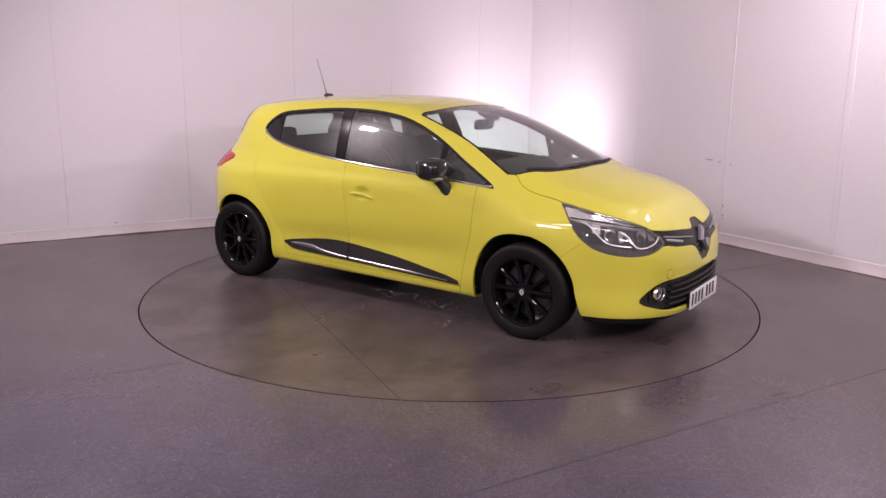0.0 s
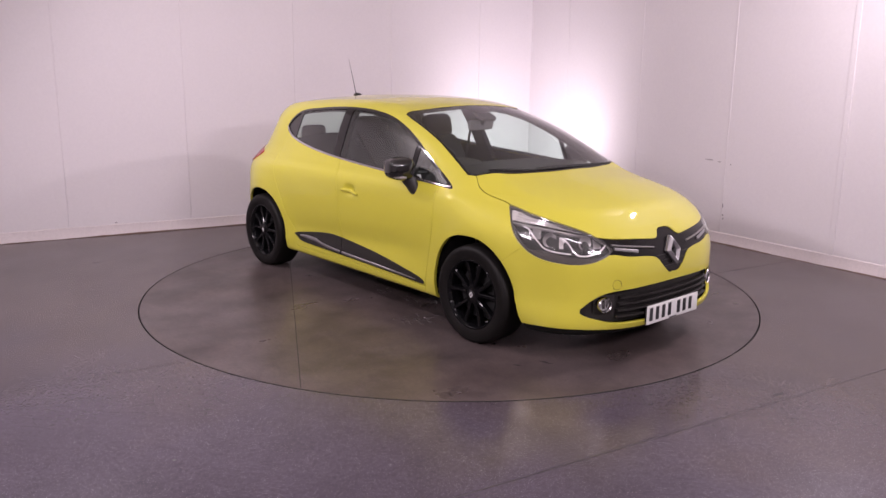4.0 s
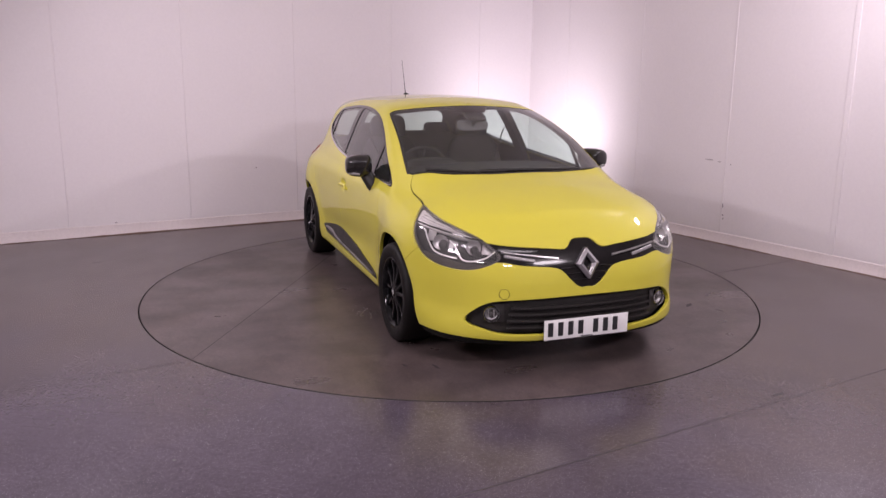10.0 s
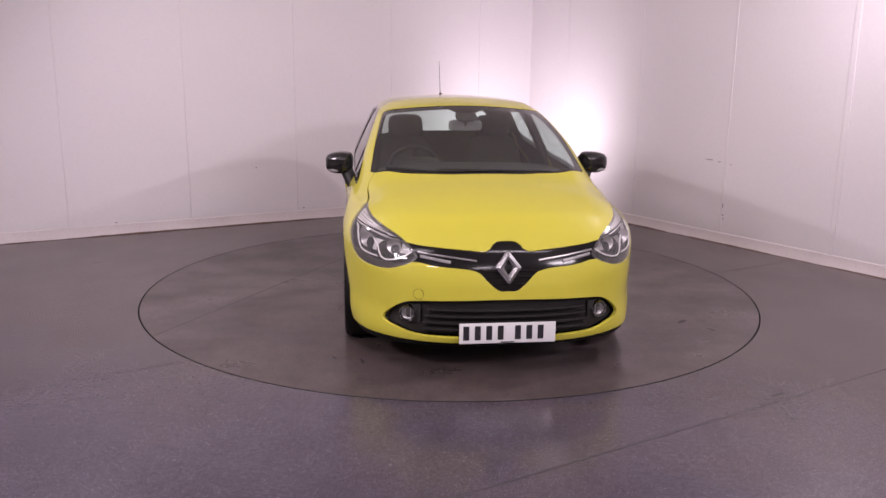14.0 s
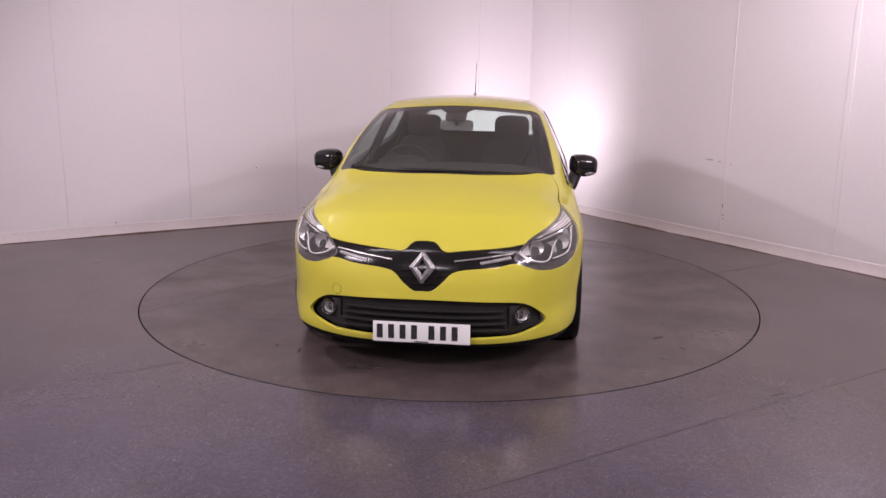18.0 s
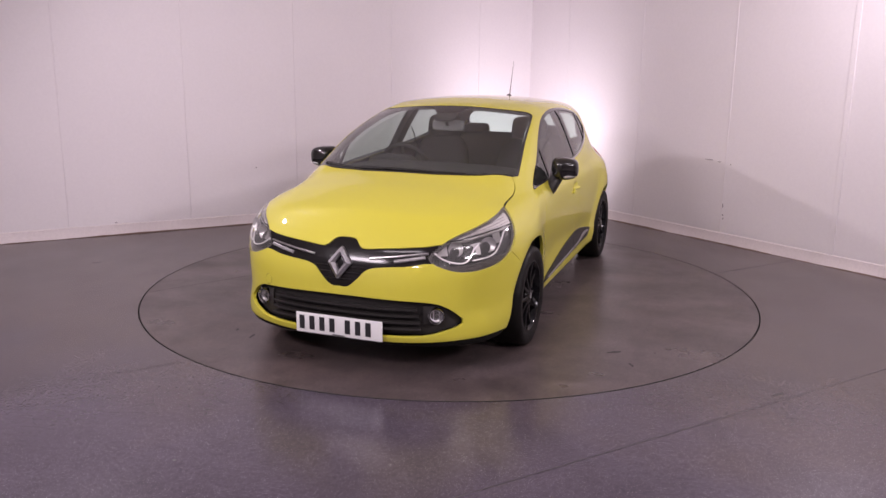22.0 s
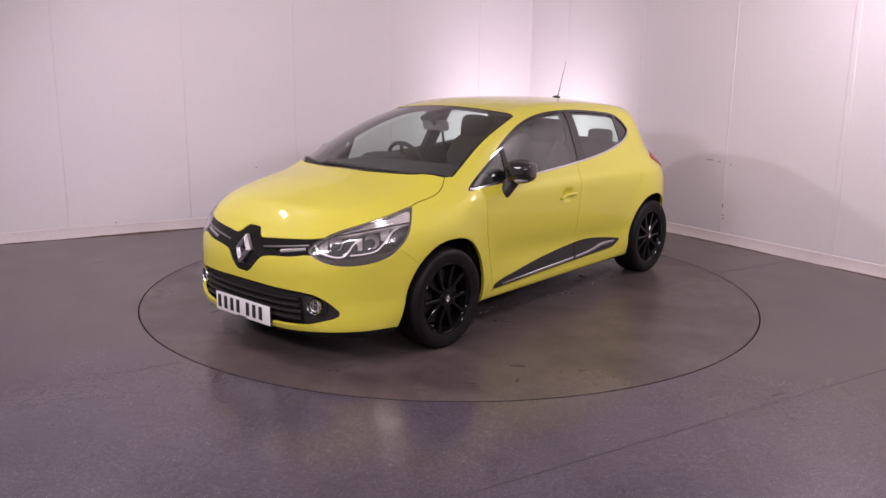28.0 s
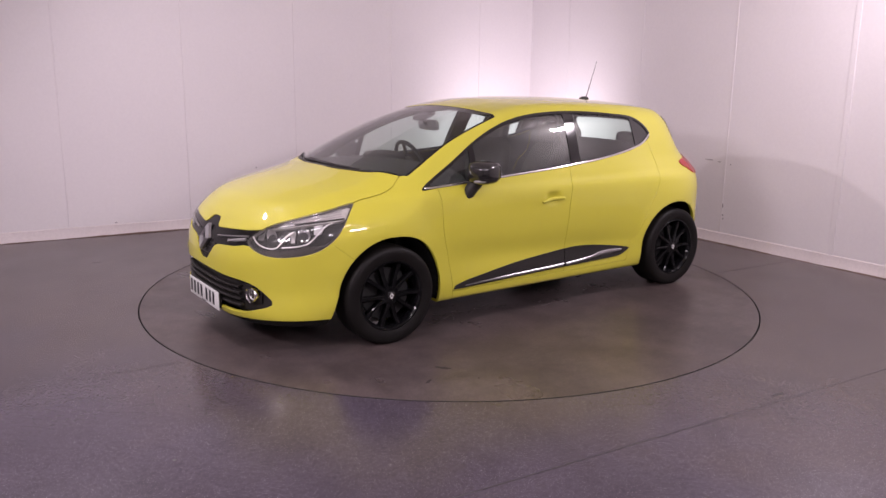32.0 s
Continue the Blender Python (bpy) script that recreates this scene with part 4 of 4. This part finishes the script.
blob("mirror_sensor_box", Matrix.Translation((0.50, 0.0, 1.308)) @ Matrix.Rotation(radians(22), 4, "Y") @ Matrix.Diagonal((0.07, 0.075, 0.016, 1)), 4, BLACK_PLASTIC, rear_view)
tube("mirror_stem", [(0.475, 0, 1.245), (0.52, 0, 1.31)], 0.012, BLACK_PLASTIC, rear_view)
sticker = top_point(0.40, -0.055, 0.012)
boxed("screen_label", (0.035, 0.032, 0.002), Matrix.Translation(sticker) @ Matrix.Rotation(radians(21), 4, "Y"), WHITE_PLATE, glass_pane, "small white windscreen label", 0.0006, 1)
for s in (1, -1):
    ends = [Vector((-0.27, s * 0.585, 1.17)), Vector((-0.22, s * 0.50, 0.98)), Vector((-0.16, s * 0.40, 0.80)), Vector((-0.10, s * 0.26, 0.60))]
    bm = bmesh.new()
    rows = [(bm.verts.new(p + Vector((0.012, 0.006 * s, 0.02))), bm.verts.new(p - Vector((0.012, 0.006 * s, 0.02)))) for p in ends]
    for p, q in zip(rows, rows[1:]):
        bm.faces.new((p[0], p[1], q[1], q[0]))
    bmesh.ops.solidify(bm, geom=bm.faces[:], thickness=0.002)
    part("seat_belt", bm, FABRIC, car, "black seat belt")
for s in (1, -1):
    # padded inner trim of the pillar between the doors, and the grab handle above
    inner = [side_point(x, z, s, 0.045) for x, z in ((-0.25, 0.90), (-0.263, 1.0), (-0.278, 1.1), (-0.294, 1.2), (-0.31, 1.32))]
    bm = bmesh.new()
    rows = [[bm.verts.new(p + Vector((u, -s * d, 0))) for u, d in ((-0.085, -0.02), (-0.07, 0.012), (0.06, 0.012), (0.075, -0.02))] for p in inner]
    for p, q in zip(rows, rows[1:]):
        for k in range(3):
            bm.faces.new((p[k], p[k + 1], q[k + 1], q[k]))
    bmesh.ops.recalc_face_normals(bm, faces=bm.faces)
    part("pillar_trim", bm, LINING, car, "dark inner pillar trim")
boxed("cabin_floor", (2.4, 1.40, 0.03), pose(-0.1, 0, 0.30), LINING, car, "dark cabin floor", 0.005)
boxed("bulkhead", (0.03, 1.36, 0.6), pose(1.15, 0, 0.62), SHADOW_BLACK, car, "", 0.005)


# ---- the room ----
def vinyl(name, base, brown, dark, rough_lo, rough_hi, speck, scuffed, trodden=False):
    """Sheet vinyl: mottled base, brown dirt, dark scuffs, pale flecks and a worn sheen."""
    m = bpy.data.materials.new(name)
    m.use_nodes = True
    t = m.node_tree
    b = t.nodes["Principled BSDF"]
    b.inputs["Specular IOR Level"].default_value = 0.42 if trodden else 0.36
    co = t.nodes.new("ShaderNodeTexCoord")

    def noise_of(scale, detail, stretch=(1, 1, 1), rough=0.55):
        mp, n = t.nodes.new("ShaderNodeMapping"), t.nodes.new("ShaderNodeTexNoise")
        mp.inputs["Scale"].default_value = stretch
        n.inputs["Scale"].default_value, n.inputs["Detail"].default_value, n.inputs["Roughness"].default_value = scale, detail, rough
        t.links.new(co.outputs["Object"], mp.inputs["Vector"])
        t.links.new(mp.outputs[0], n.inputs["Vector"])
        return n.outputs["Fac"]

    def ranged(v, a, c, lo, hi):
        n = t.nodes.new("ShaderNodeMapRange")
        for k, q in zip(("From Min", "From Max", "To Min", "To Max"), (a, c, lo, hi)):
            n.inputs[k].default_value = q
        t.links.new(v, n.inputs["Value"])
        return n.outputs[0]

    def blend(fac, a, c):
        n = t.nodes.new("ShaderNodeMix")
        n.data_type = "RGBA"
        t.links.new(fac, n.inputs["Factor"])
        for v, k in ((a, 6), (c, 7)):
            if isinstance(v, tuple):
                n.inputs[k].default_value = (*v, 1)
            else:
                t.links.new(v, n.inputs[k])
        return n.outputs[2]

    patch = noise_of(0.9, 6)
    if trodden:
        # the floor behind the turntable is dirtier
        sep, far = t.nodes.new("ShaderNodeSeparateXYZ"), t.nodes.new("ShaderNodeMath")
        far.operation = "ADD"
        t.links.new(co.outputs["Object"], sep.inputs[0])
        t.links.new(ranged(sep.outputs["Y"], -3.1, -0.6, -0.26, 0.32), far.inputs[0])
        t.links.new(patch, far.inputs[1])
        east = t.nodes.new("ShaderNodeMath")
        east.operation = "ADD"
        t.links.new(ranged(sep.outputs["X"], 0.8, 2.4, 0.0, 0.26), east.inputs[0])
        t.links.new(far.outputs[0], east.inputs[1])
        patch = east.outputs[0]
    col = blend(ranged(patch, 0.35, 0.7, 0.0, 1.0), base, brown)
    col = blend(ranged(noise_of(4.5, 7 if not trodden else 3, (1.0, 0.45, 1), 0.6 if not trodden else 0.45), 0.50, 0.80, 0.0, scuffed), col, dark)
    # trodden-in smears and broad dull patches
    col = blend(ranged(noise_of(2.3, 9, (1.0, 0.75, 1), 0.68), 0.43, 0.68, 0.0, 0.28 if trodden else 0.72), col, dark)
    col = blend(ranged(noise_of(9.0, 6, (0.6, 1.3, 1), 0.7), 0.48, 0.72, 0.0, 0.22 if trodden else 0.55), col, dark)
    col = blend(ranged(noise_of(150, 2), 0.35, 0.65, 0.0, 0.50), col, dark)
    col = blend(ranged(noise_of(48, 3), 0.40, 0.68, 0.0, 0.45), col, dark)
    col = blend(ranged(noise_of(230, 1), 0.66, 0.76, 0.0, speck), col, (0.40, 0.36, 0.40))
    t.links.new(col, b.inputs["Base Color"])
    t.links.new(ranged(noise_of(2.6, 4, (1, 0.7, 1), 0.5), 0.25, 0.75, rough_lo, rough_hi), b.inputs["Roughness"])
    u = t.nodes.new("ShaderNodeBump")
    u.inputs["Strength"].default_value, u.inputs["Distance"].default_value = 0.10, 0.001
    t.links.new(noise_of(180, 2), u.inputs["Height"])
    t.links.new(u.outputs[0], b.inputs["Normal"])
    return m


FLOOR_MAT = vinyl("speckled_grey_vinyl", (0.086, 0.071, 0.096), (0.097, 0.072, 0.063), (0.032, 0.026, 0.033), 0.16, 0.25, 0.9, 0.35, True)
DISC_MAT = vinyl("worn_turntable_vinyl", (0.128, 0.102, 0.102), (0.114, 0.083, 0.075), (0.030, 0.024, 0.023), 0.24, 0.42, 0.4, 0.75)
SEAM_MAT = material("dirty_seam", (0.035, 0.03, 0.032), 0.6)
SCUFF_MAT = material("dark_scuff", (0.26, 0.23, 0.24), 0.8)
RUSTY = material("dusty_pink_skirting", (0.62, 0.56, 0.56), 0.55, 0, 0.10, 3.0, 60, 0.05)
WALL_MAT = material("white_wall_panel", (0.69, 0.65, 0.665), 0.55, 0, 0.03, 1.2, 40, 0.05)
CEIL_MAT = material("ceiling_paint", (0.72, 0.69, 0.70), 0.8, 0, 0.05)
DARK_LINE = material("dark_gap", (0.012, 0.012, 0.012), 0.8)
TABLE_R = 2.2507


LEFT_END, RIGHT_END = CORNER + LEFT_WAY * LEFT_LONG, CORNER + RIGHT_WAY * RIGHT_LONG
FAR_END = LEFT_END + RIGHT_WAY * RIGHT_LONG
bm = bmesh.new()
outer = [bm.verts.new((v.x, v.y, 0)) for v in (CORNER, LEFT_END, FAR_END, RIGHT_END)]
outer_e = [bm.edges.new((outer[i], outer[(i + 1) % 4])) for i in range(4)]
hole = [bm.verts.new(((TABLE_R + 0.0085) * math.cos(2 * math.pi * i / 192), (TABLE_R + 0.0085) * math.sin(2 * math.pi * i / 192), 0)) for i in range(192)]
hole_e = [bm.edges.new((hole[i], hole[(i + 1) % 192])) for i in range(192)]
bmesh.ops.triangle_fill(bm, edges=outer_e + hole_e, use_beauty=True)
for f in list(bm.faces):
    c = f.calc_center_median()
    if math.hypot(c.x, c.y) < TABLE_R - 0.05:
        bm.faces.remove(f)
bmesh.ops.recalc_face_normals(bm, faces=bm.faces)
if bm.faces[:][0].normal.z < 0:
    bmesh.ops.reverse_faces(bm, faces=bm.faces)
floor = tagged(part("floor", bm, FLOOR_MAT, smooth=False), "grey speckled vinyl floor with a faint seam", "floor", kind="structure")
bm = bmesh.new()
bmesh.ops.create_circle(bm, cap_ends=True, segments=96, radius=TABLE_R + 0.1, matrix=pose(0, 0, -0.06))
tagged(part("floor_pit", bm, DARK_LINE, smooth=False), "dark pit under the turntable", "pit", kind="structure")
turntable = tagged(lathe("turntable", [(0.0, 0.0), (TABLE_R, 0.0)], DISC_MAT, None, seg=192), "round grey vinyl turntable flush with the floor", "turntable")
lathe("turntable_edge", [(TABLE_R - 0.0015, 0.0006), (TABLE_R, 0.0), (TABLE_R, -0.05)], DARK_LINE, turntable, seg=192, label="dark steel edge")
tagged(lathe("pit_wall", [(TABLE_R + 0.009, -0.0005), (TABLE_R + 0.009, -0.06)], DARK_LINE, floor, seg=192), "dark edge of the floor pit")


def wall(name, a, b, z, thick=0.12):
    way = (b - a).normalized()
    out = Vector((way.y, -way.x, 0))
    mid = (a + b) / 2
    if (mid + out - Vector((-0.5, -2, 0))).length < (mid - Vector((-0.5, -2, 0))).length:
        out = -out
    bm = bmesh.new()
    m = Matrix.Translation(mid + out * thick / 2 + Vector((0, 0, z / 2))) @ Matrix.Rotation(math.atan2(way.y, way.x), 4, "Z")
    box(bm, ((b - a).length + 2 * thick, thick, z), m)
    return tagged(part(name, bm, WALL_MAT, smooth=False), "plain white painted panel wall", "wall", kind="structure"), way, -out


def seams(parent, a, way, inward, offsets):
    for d, wide in offsets:
        m = Matrix.Translation(a + way * d + inward * 0.002 + Vector((0, 0, 1.55))) @ Matrix.Rotation(math.atan2(way.y, way.x), 4, "Z")
        boxed("joint_strip", (wide, 0.009 if wide > 0.02 else 0.006, 3.0), m, WALL_MAT, parent, "", 0.002, 1)


w1, way1, in1 = wall("wall_north_west", CORNER, LEFT_END, CEILING)
w2, way2, in2 = wall("wall_north_east", CORNER, RIGHT_END, CEILING)
wall("wall_south_west", LEFT_END, FAR_END, CEILING)
wall("wall_south_east", RIGHT_END, FAR_END, CEILING)
seams(w1, CORNER, way1, in1, [(0.755 + 1.155 * k, 0.034 if k == 1 else 0.010) for k in range(8)])
seams(w2, CORNER, way2, in2, [(0.68 + 1.155 * k, {2: 0.016, 3: 0.05}.get(k, 0.008)) for k in range(9)])
for way, inward, a, length in ((way1, in1, CORNER, LEFT_LONG), (way2, in2, CORNER, RIGHT_LONG)):
    bm = bmesh.new()
    prof = [(0.0, 0.0), (0.03, 0.0), (0.026, 0.012), (0.012, 0.05), (0.008, 0.098), (0.0, 0.104)]
    r = [[bm.verts.new(a + way * d + inward * (u + 0.001) + Vector((0, 0, h))) for u, h in prof] for d in (0.0, length)]
    for i in range(len(prof) - 1):
        bm.faces.new((r[0][i], r[0][i + 1], r[1][i + 1], r[1][i]))
    bmesh.ops.recalc_face_normals(bm, faces=bm.faces)
    tagged(part("baseboard", bm, RUSTY), "scuffed white coved skirting along the wall", "skirting", kind="structure")
DIRT = material("brown_floor_dirt", (0.17, 0.11, 0.085), 0.8, 0, 0.3, 9, 60)
for way, inward, length in ((way1, in1, LEFT_LONG), (way2, in2, RIGHT_LONG)):
    # uneven brown line where the skirting meets the floor
    bm = bmesh.new()
    rows = []
    for k in range(220):
        d = 0.05 + (length - 0.1) * k / 219
        h = 0.004 + 0.010 * max(0, noise.noise(Vector((d * 1.7, length, 0))) + 0.25) + 0.004 * noise.noise(Vector((d * 9, length, 3)))
        p = CORNER + way * d + inward * 0.032
        rows.append((bm.verts.new(p + inward * max(0.002, h * 1.4) + Vector((0, 0, 0.001))), bm.verts.new(p + Vector((0, 0, 0.001))), bm.verts.new(p - inward * 0.0015 + Vector((0, 0, max(0.003, h))))))
    for p, q in zip(rows, rows[1:]):
        for i in (0, 1):
            bm.faces.new((p[i], p[i + 1], q[i + 1], q[i]))
    bmesh.ops.recalc_face_normals(bm, faces=bm.faces)
    part("dirt_line", bm, DIRT, floor, "brown dirt along the skirting")
bm = bmesh.new()
vs = [bm.verts.new((v.x, v.y, CEILING)) for v in (CORNER, LEFT_END, FAR_END, RIGHT_END)]
bm.faces.new(vs)
bmesh.ops.recalc_face_normals(bm, faces=bm.faces)
ceil_ob = tagged(part("ceiling", bm, CEIL_MAT, smooth=False), "plain pale ceiling", "ceiling", kind="structure")


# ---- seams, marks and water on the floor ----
def flat_strip(name, a, b, half, z, mat, parent, label=""):
    a, b = Vector((*a, z)), Vector((*b, z))
    n = Vector((-(b - a).y, (b - a).x, 0)).normalized() * half
    up = Vector((0, 0, 0.0006))
    bm = bmesh.new()
    v = [bm.verts.new(p) for p in (a - n, a + up, a + n, b + n, b + up, b - n)]
    bm.faces.new((v[0], v[1], v[4], v[5]))
    bm.faces.new((v[1], v[2], v[3], v[4]))
    bmesh.ops.recalc_face_normals(bm, faces=bm.faces)
    return part(name, bm, mat, parent, label)


ROLL = Vector((0.861, 0.509))
ACROSS = Vector((-0.509, 0.861))
for d, lo, hi in ((-2.74, -2.6, 4.6), (-0.73, -6.5, 3.2)):
    c = ACROSS * d
    cut = math.sqrt(max(0, (TABLE_R + 0.02) ** 2 - d * d))
    for s, e in (((lo, hi),) if not cut else ((lo, -cut), (cut, hi))):
        if e > s:
            flat_strip("floor_seam", c + ROLL * s, c + ROLL * e, 0.0028, 0.0006, SEAM_MAT, floor, "dark seam between vinyl sheets")
way = Vector((0.871, -0.491))
cross = Vector((0.491, 0.871))
for d in (-1.193,):
    cut = math.sqrt(TABLE_R ** 2 - d * d) - 0.01
    flat_strip("sheet_seam", cross * d - way * cut, cross * d + way * cut, 0.003, 0.0006, SEAM_MAT, turntable, "dark seam between vinyl sheets")


def smudge(name, x, y, w, h, turn, parent, seed, mat, z=0.0007):
    """A low irregular patch of dirt."""
    rnd = random.Random(seed)
    bm = bmesh.new()
    c = bm.verts.new((x, y, z + 0.0005))
    rim = []
    for k in range(18):
        a = 2 * math.pi * k / 18
        r = 0.55 + 0.45 * rnd.random()
        p = Vector((w * r * math.cos(a), h * r * math.sin(a)))
        p.rotate(Matrix.Rotation(turn, 2))
        rim.append(bm.verts.new((x + p.x, y + p.y, z)))
    for k in range(18):
        bm.faces.new((c, rim[k], rim[(k + 1) % 18]))
    return part(name, bm, mat, parent)


for k, (x, y, w, h, turn) in enumerate(((1.06, 1.44, 0.055, 0.022, -0.9), (1.55, -0.86, 0.03, 0.012, 0.3), (1.62, -0.70, 0.05, 0.012, 0.2), (1.24, 1.56, 0.04, 0.012, 0.5))):
    smudge("dirt_mark", x, y, w, h, turn, turntable, k, SEAM_MAT)
for k, (x, y, w, h, turn) in enumerate(((-1.17, -2.90, 0.010, 0.008, 0), (1.7, -2.11, 0.06, 0.015, 0.5), (2.9, -0.4, 0.01, 0.01, 0), (-3.0, 0.6, 0.05, 0.012, 0.3))):
    smudge("dirt_mark", x, y, w, h, turn, floor, 20 + k, SEAM_MAT)


def wall_marks(parent, way, inward, marks):
    for d, z, w, h in marks:
        m = Matrix.Translation(CORNER + way * d + inward * 0.002 + Vector((0, 0, z))) @ Matrix.Rotation(math.atan2(way.y, way.x), 4, "Z")
        blob("scuff", m @ Matrix.Diagonal((w, 0.0025, h, 1)), 2.2, SCUFF_MAT, parent, "small dark scuff", 12)


wall_marks(w2, way2, in2, ((3.0, 0.37, 0.008, 0.020), (3.01, 0.28, 0.008, 0.008), (3.015, 0.245, 0.007, 0.008), (4.15, 0.37, 0.015, 0.022), (2.80, 0.80, 0.05, 0.004), (2.92, 0.79, 0.02, 0.004), (3.05, 0.775, 0.006, 0.005)))
wall_marks(w1, way1, in1, ((3.52, 0.60, 0.010, 0.006), (4.95, 0.12, 0.012, 0.006), (3.0, 0.13, 0.008, 0.006)))

WATER = glass("clear_water", (0.82, 0.81, 0.82), 1.0, 0.16)
rnd = random.Random(7)
bm = bmesh.new()
spots = ((0.62, 0.69), (0.5, 0.66), (0.3, 0.6), (0.1, 0.66), (-0.34, 0.8), (-0.6, 0.56), (-0.9, 0.65), (-1.1, 0.72), (-0.15, -0.46), (0.1, -0.5), (0.3, -0.52), (0.4, -0.4), (0.53, -0.8), (0.68, -0.6), (0.55, -0.74))
for cx, cy in spots:
    for _ in range(16):
        x, y = cx + rnd.gauss(0, 0.10), cy + rnd.gauss(0, 0.05)
        w, h = rnd.uniform(0.005, 0.020) * (1 + (rnd.random() < 0.15)), rnd.uniform(0.004, 0.010)
        m = Matrix.Translation((x, y, 0.0)) @ Matrix.Rotation(rnd.uniform(-0.5, 0.5), 4, "Z") @ Matrix.Diagonal((w, h, rnd.uniform(0.004, 0.008), 1))
        bmesh.ops.create_icosphere(bm, subdivisions=2, radius=1, matrix=m)
drops = tagged(part("water_drops", bm, WATER), "scattered clear water drops on the turntable under the car", "water", kind="stuff")


# ---- movement: the turntable carries the car round ----
def turn_at(t):
    return 54.983 - 3.43198 * t


def motions():
    times = [0.25 * k for k in range(129)]
    table_rows, car_rows = [], []
    for t in times:
        a = radians(turn_at(t))
        fore, left = Vector((math.sin(a), -math.cos(a), 0)), Vector((math.cos(a), math.sin(a), 0))
        spot = fore * -0.2124 + left * 0.0704
        table_rows.append((t, pose(0, 0, 0, 0, 0, turn_at(t) - 90)))
        car_rows.append((t, pose(spot.x, spot.y, 0, 0, 0, turn_at(t) - 90)))
    walk(turntable, table_rows)
    walk(car, car_rows)
    for ob in RIDERS:
        walk(ob, table_rows)


RIDERS = [drops]
motions()
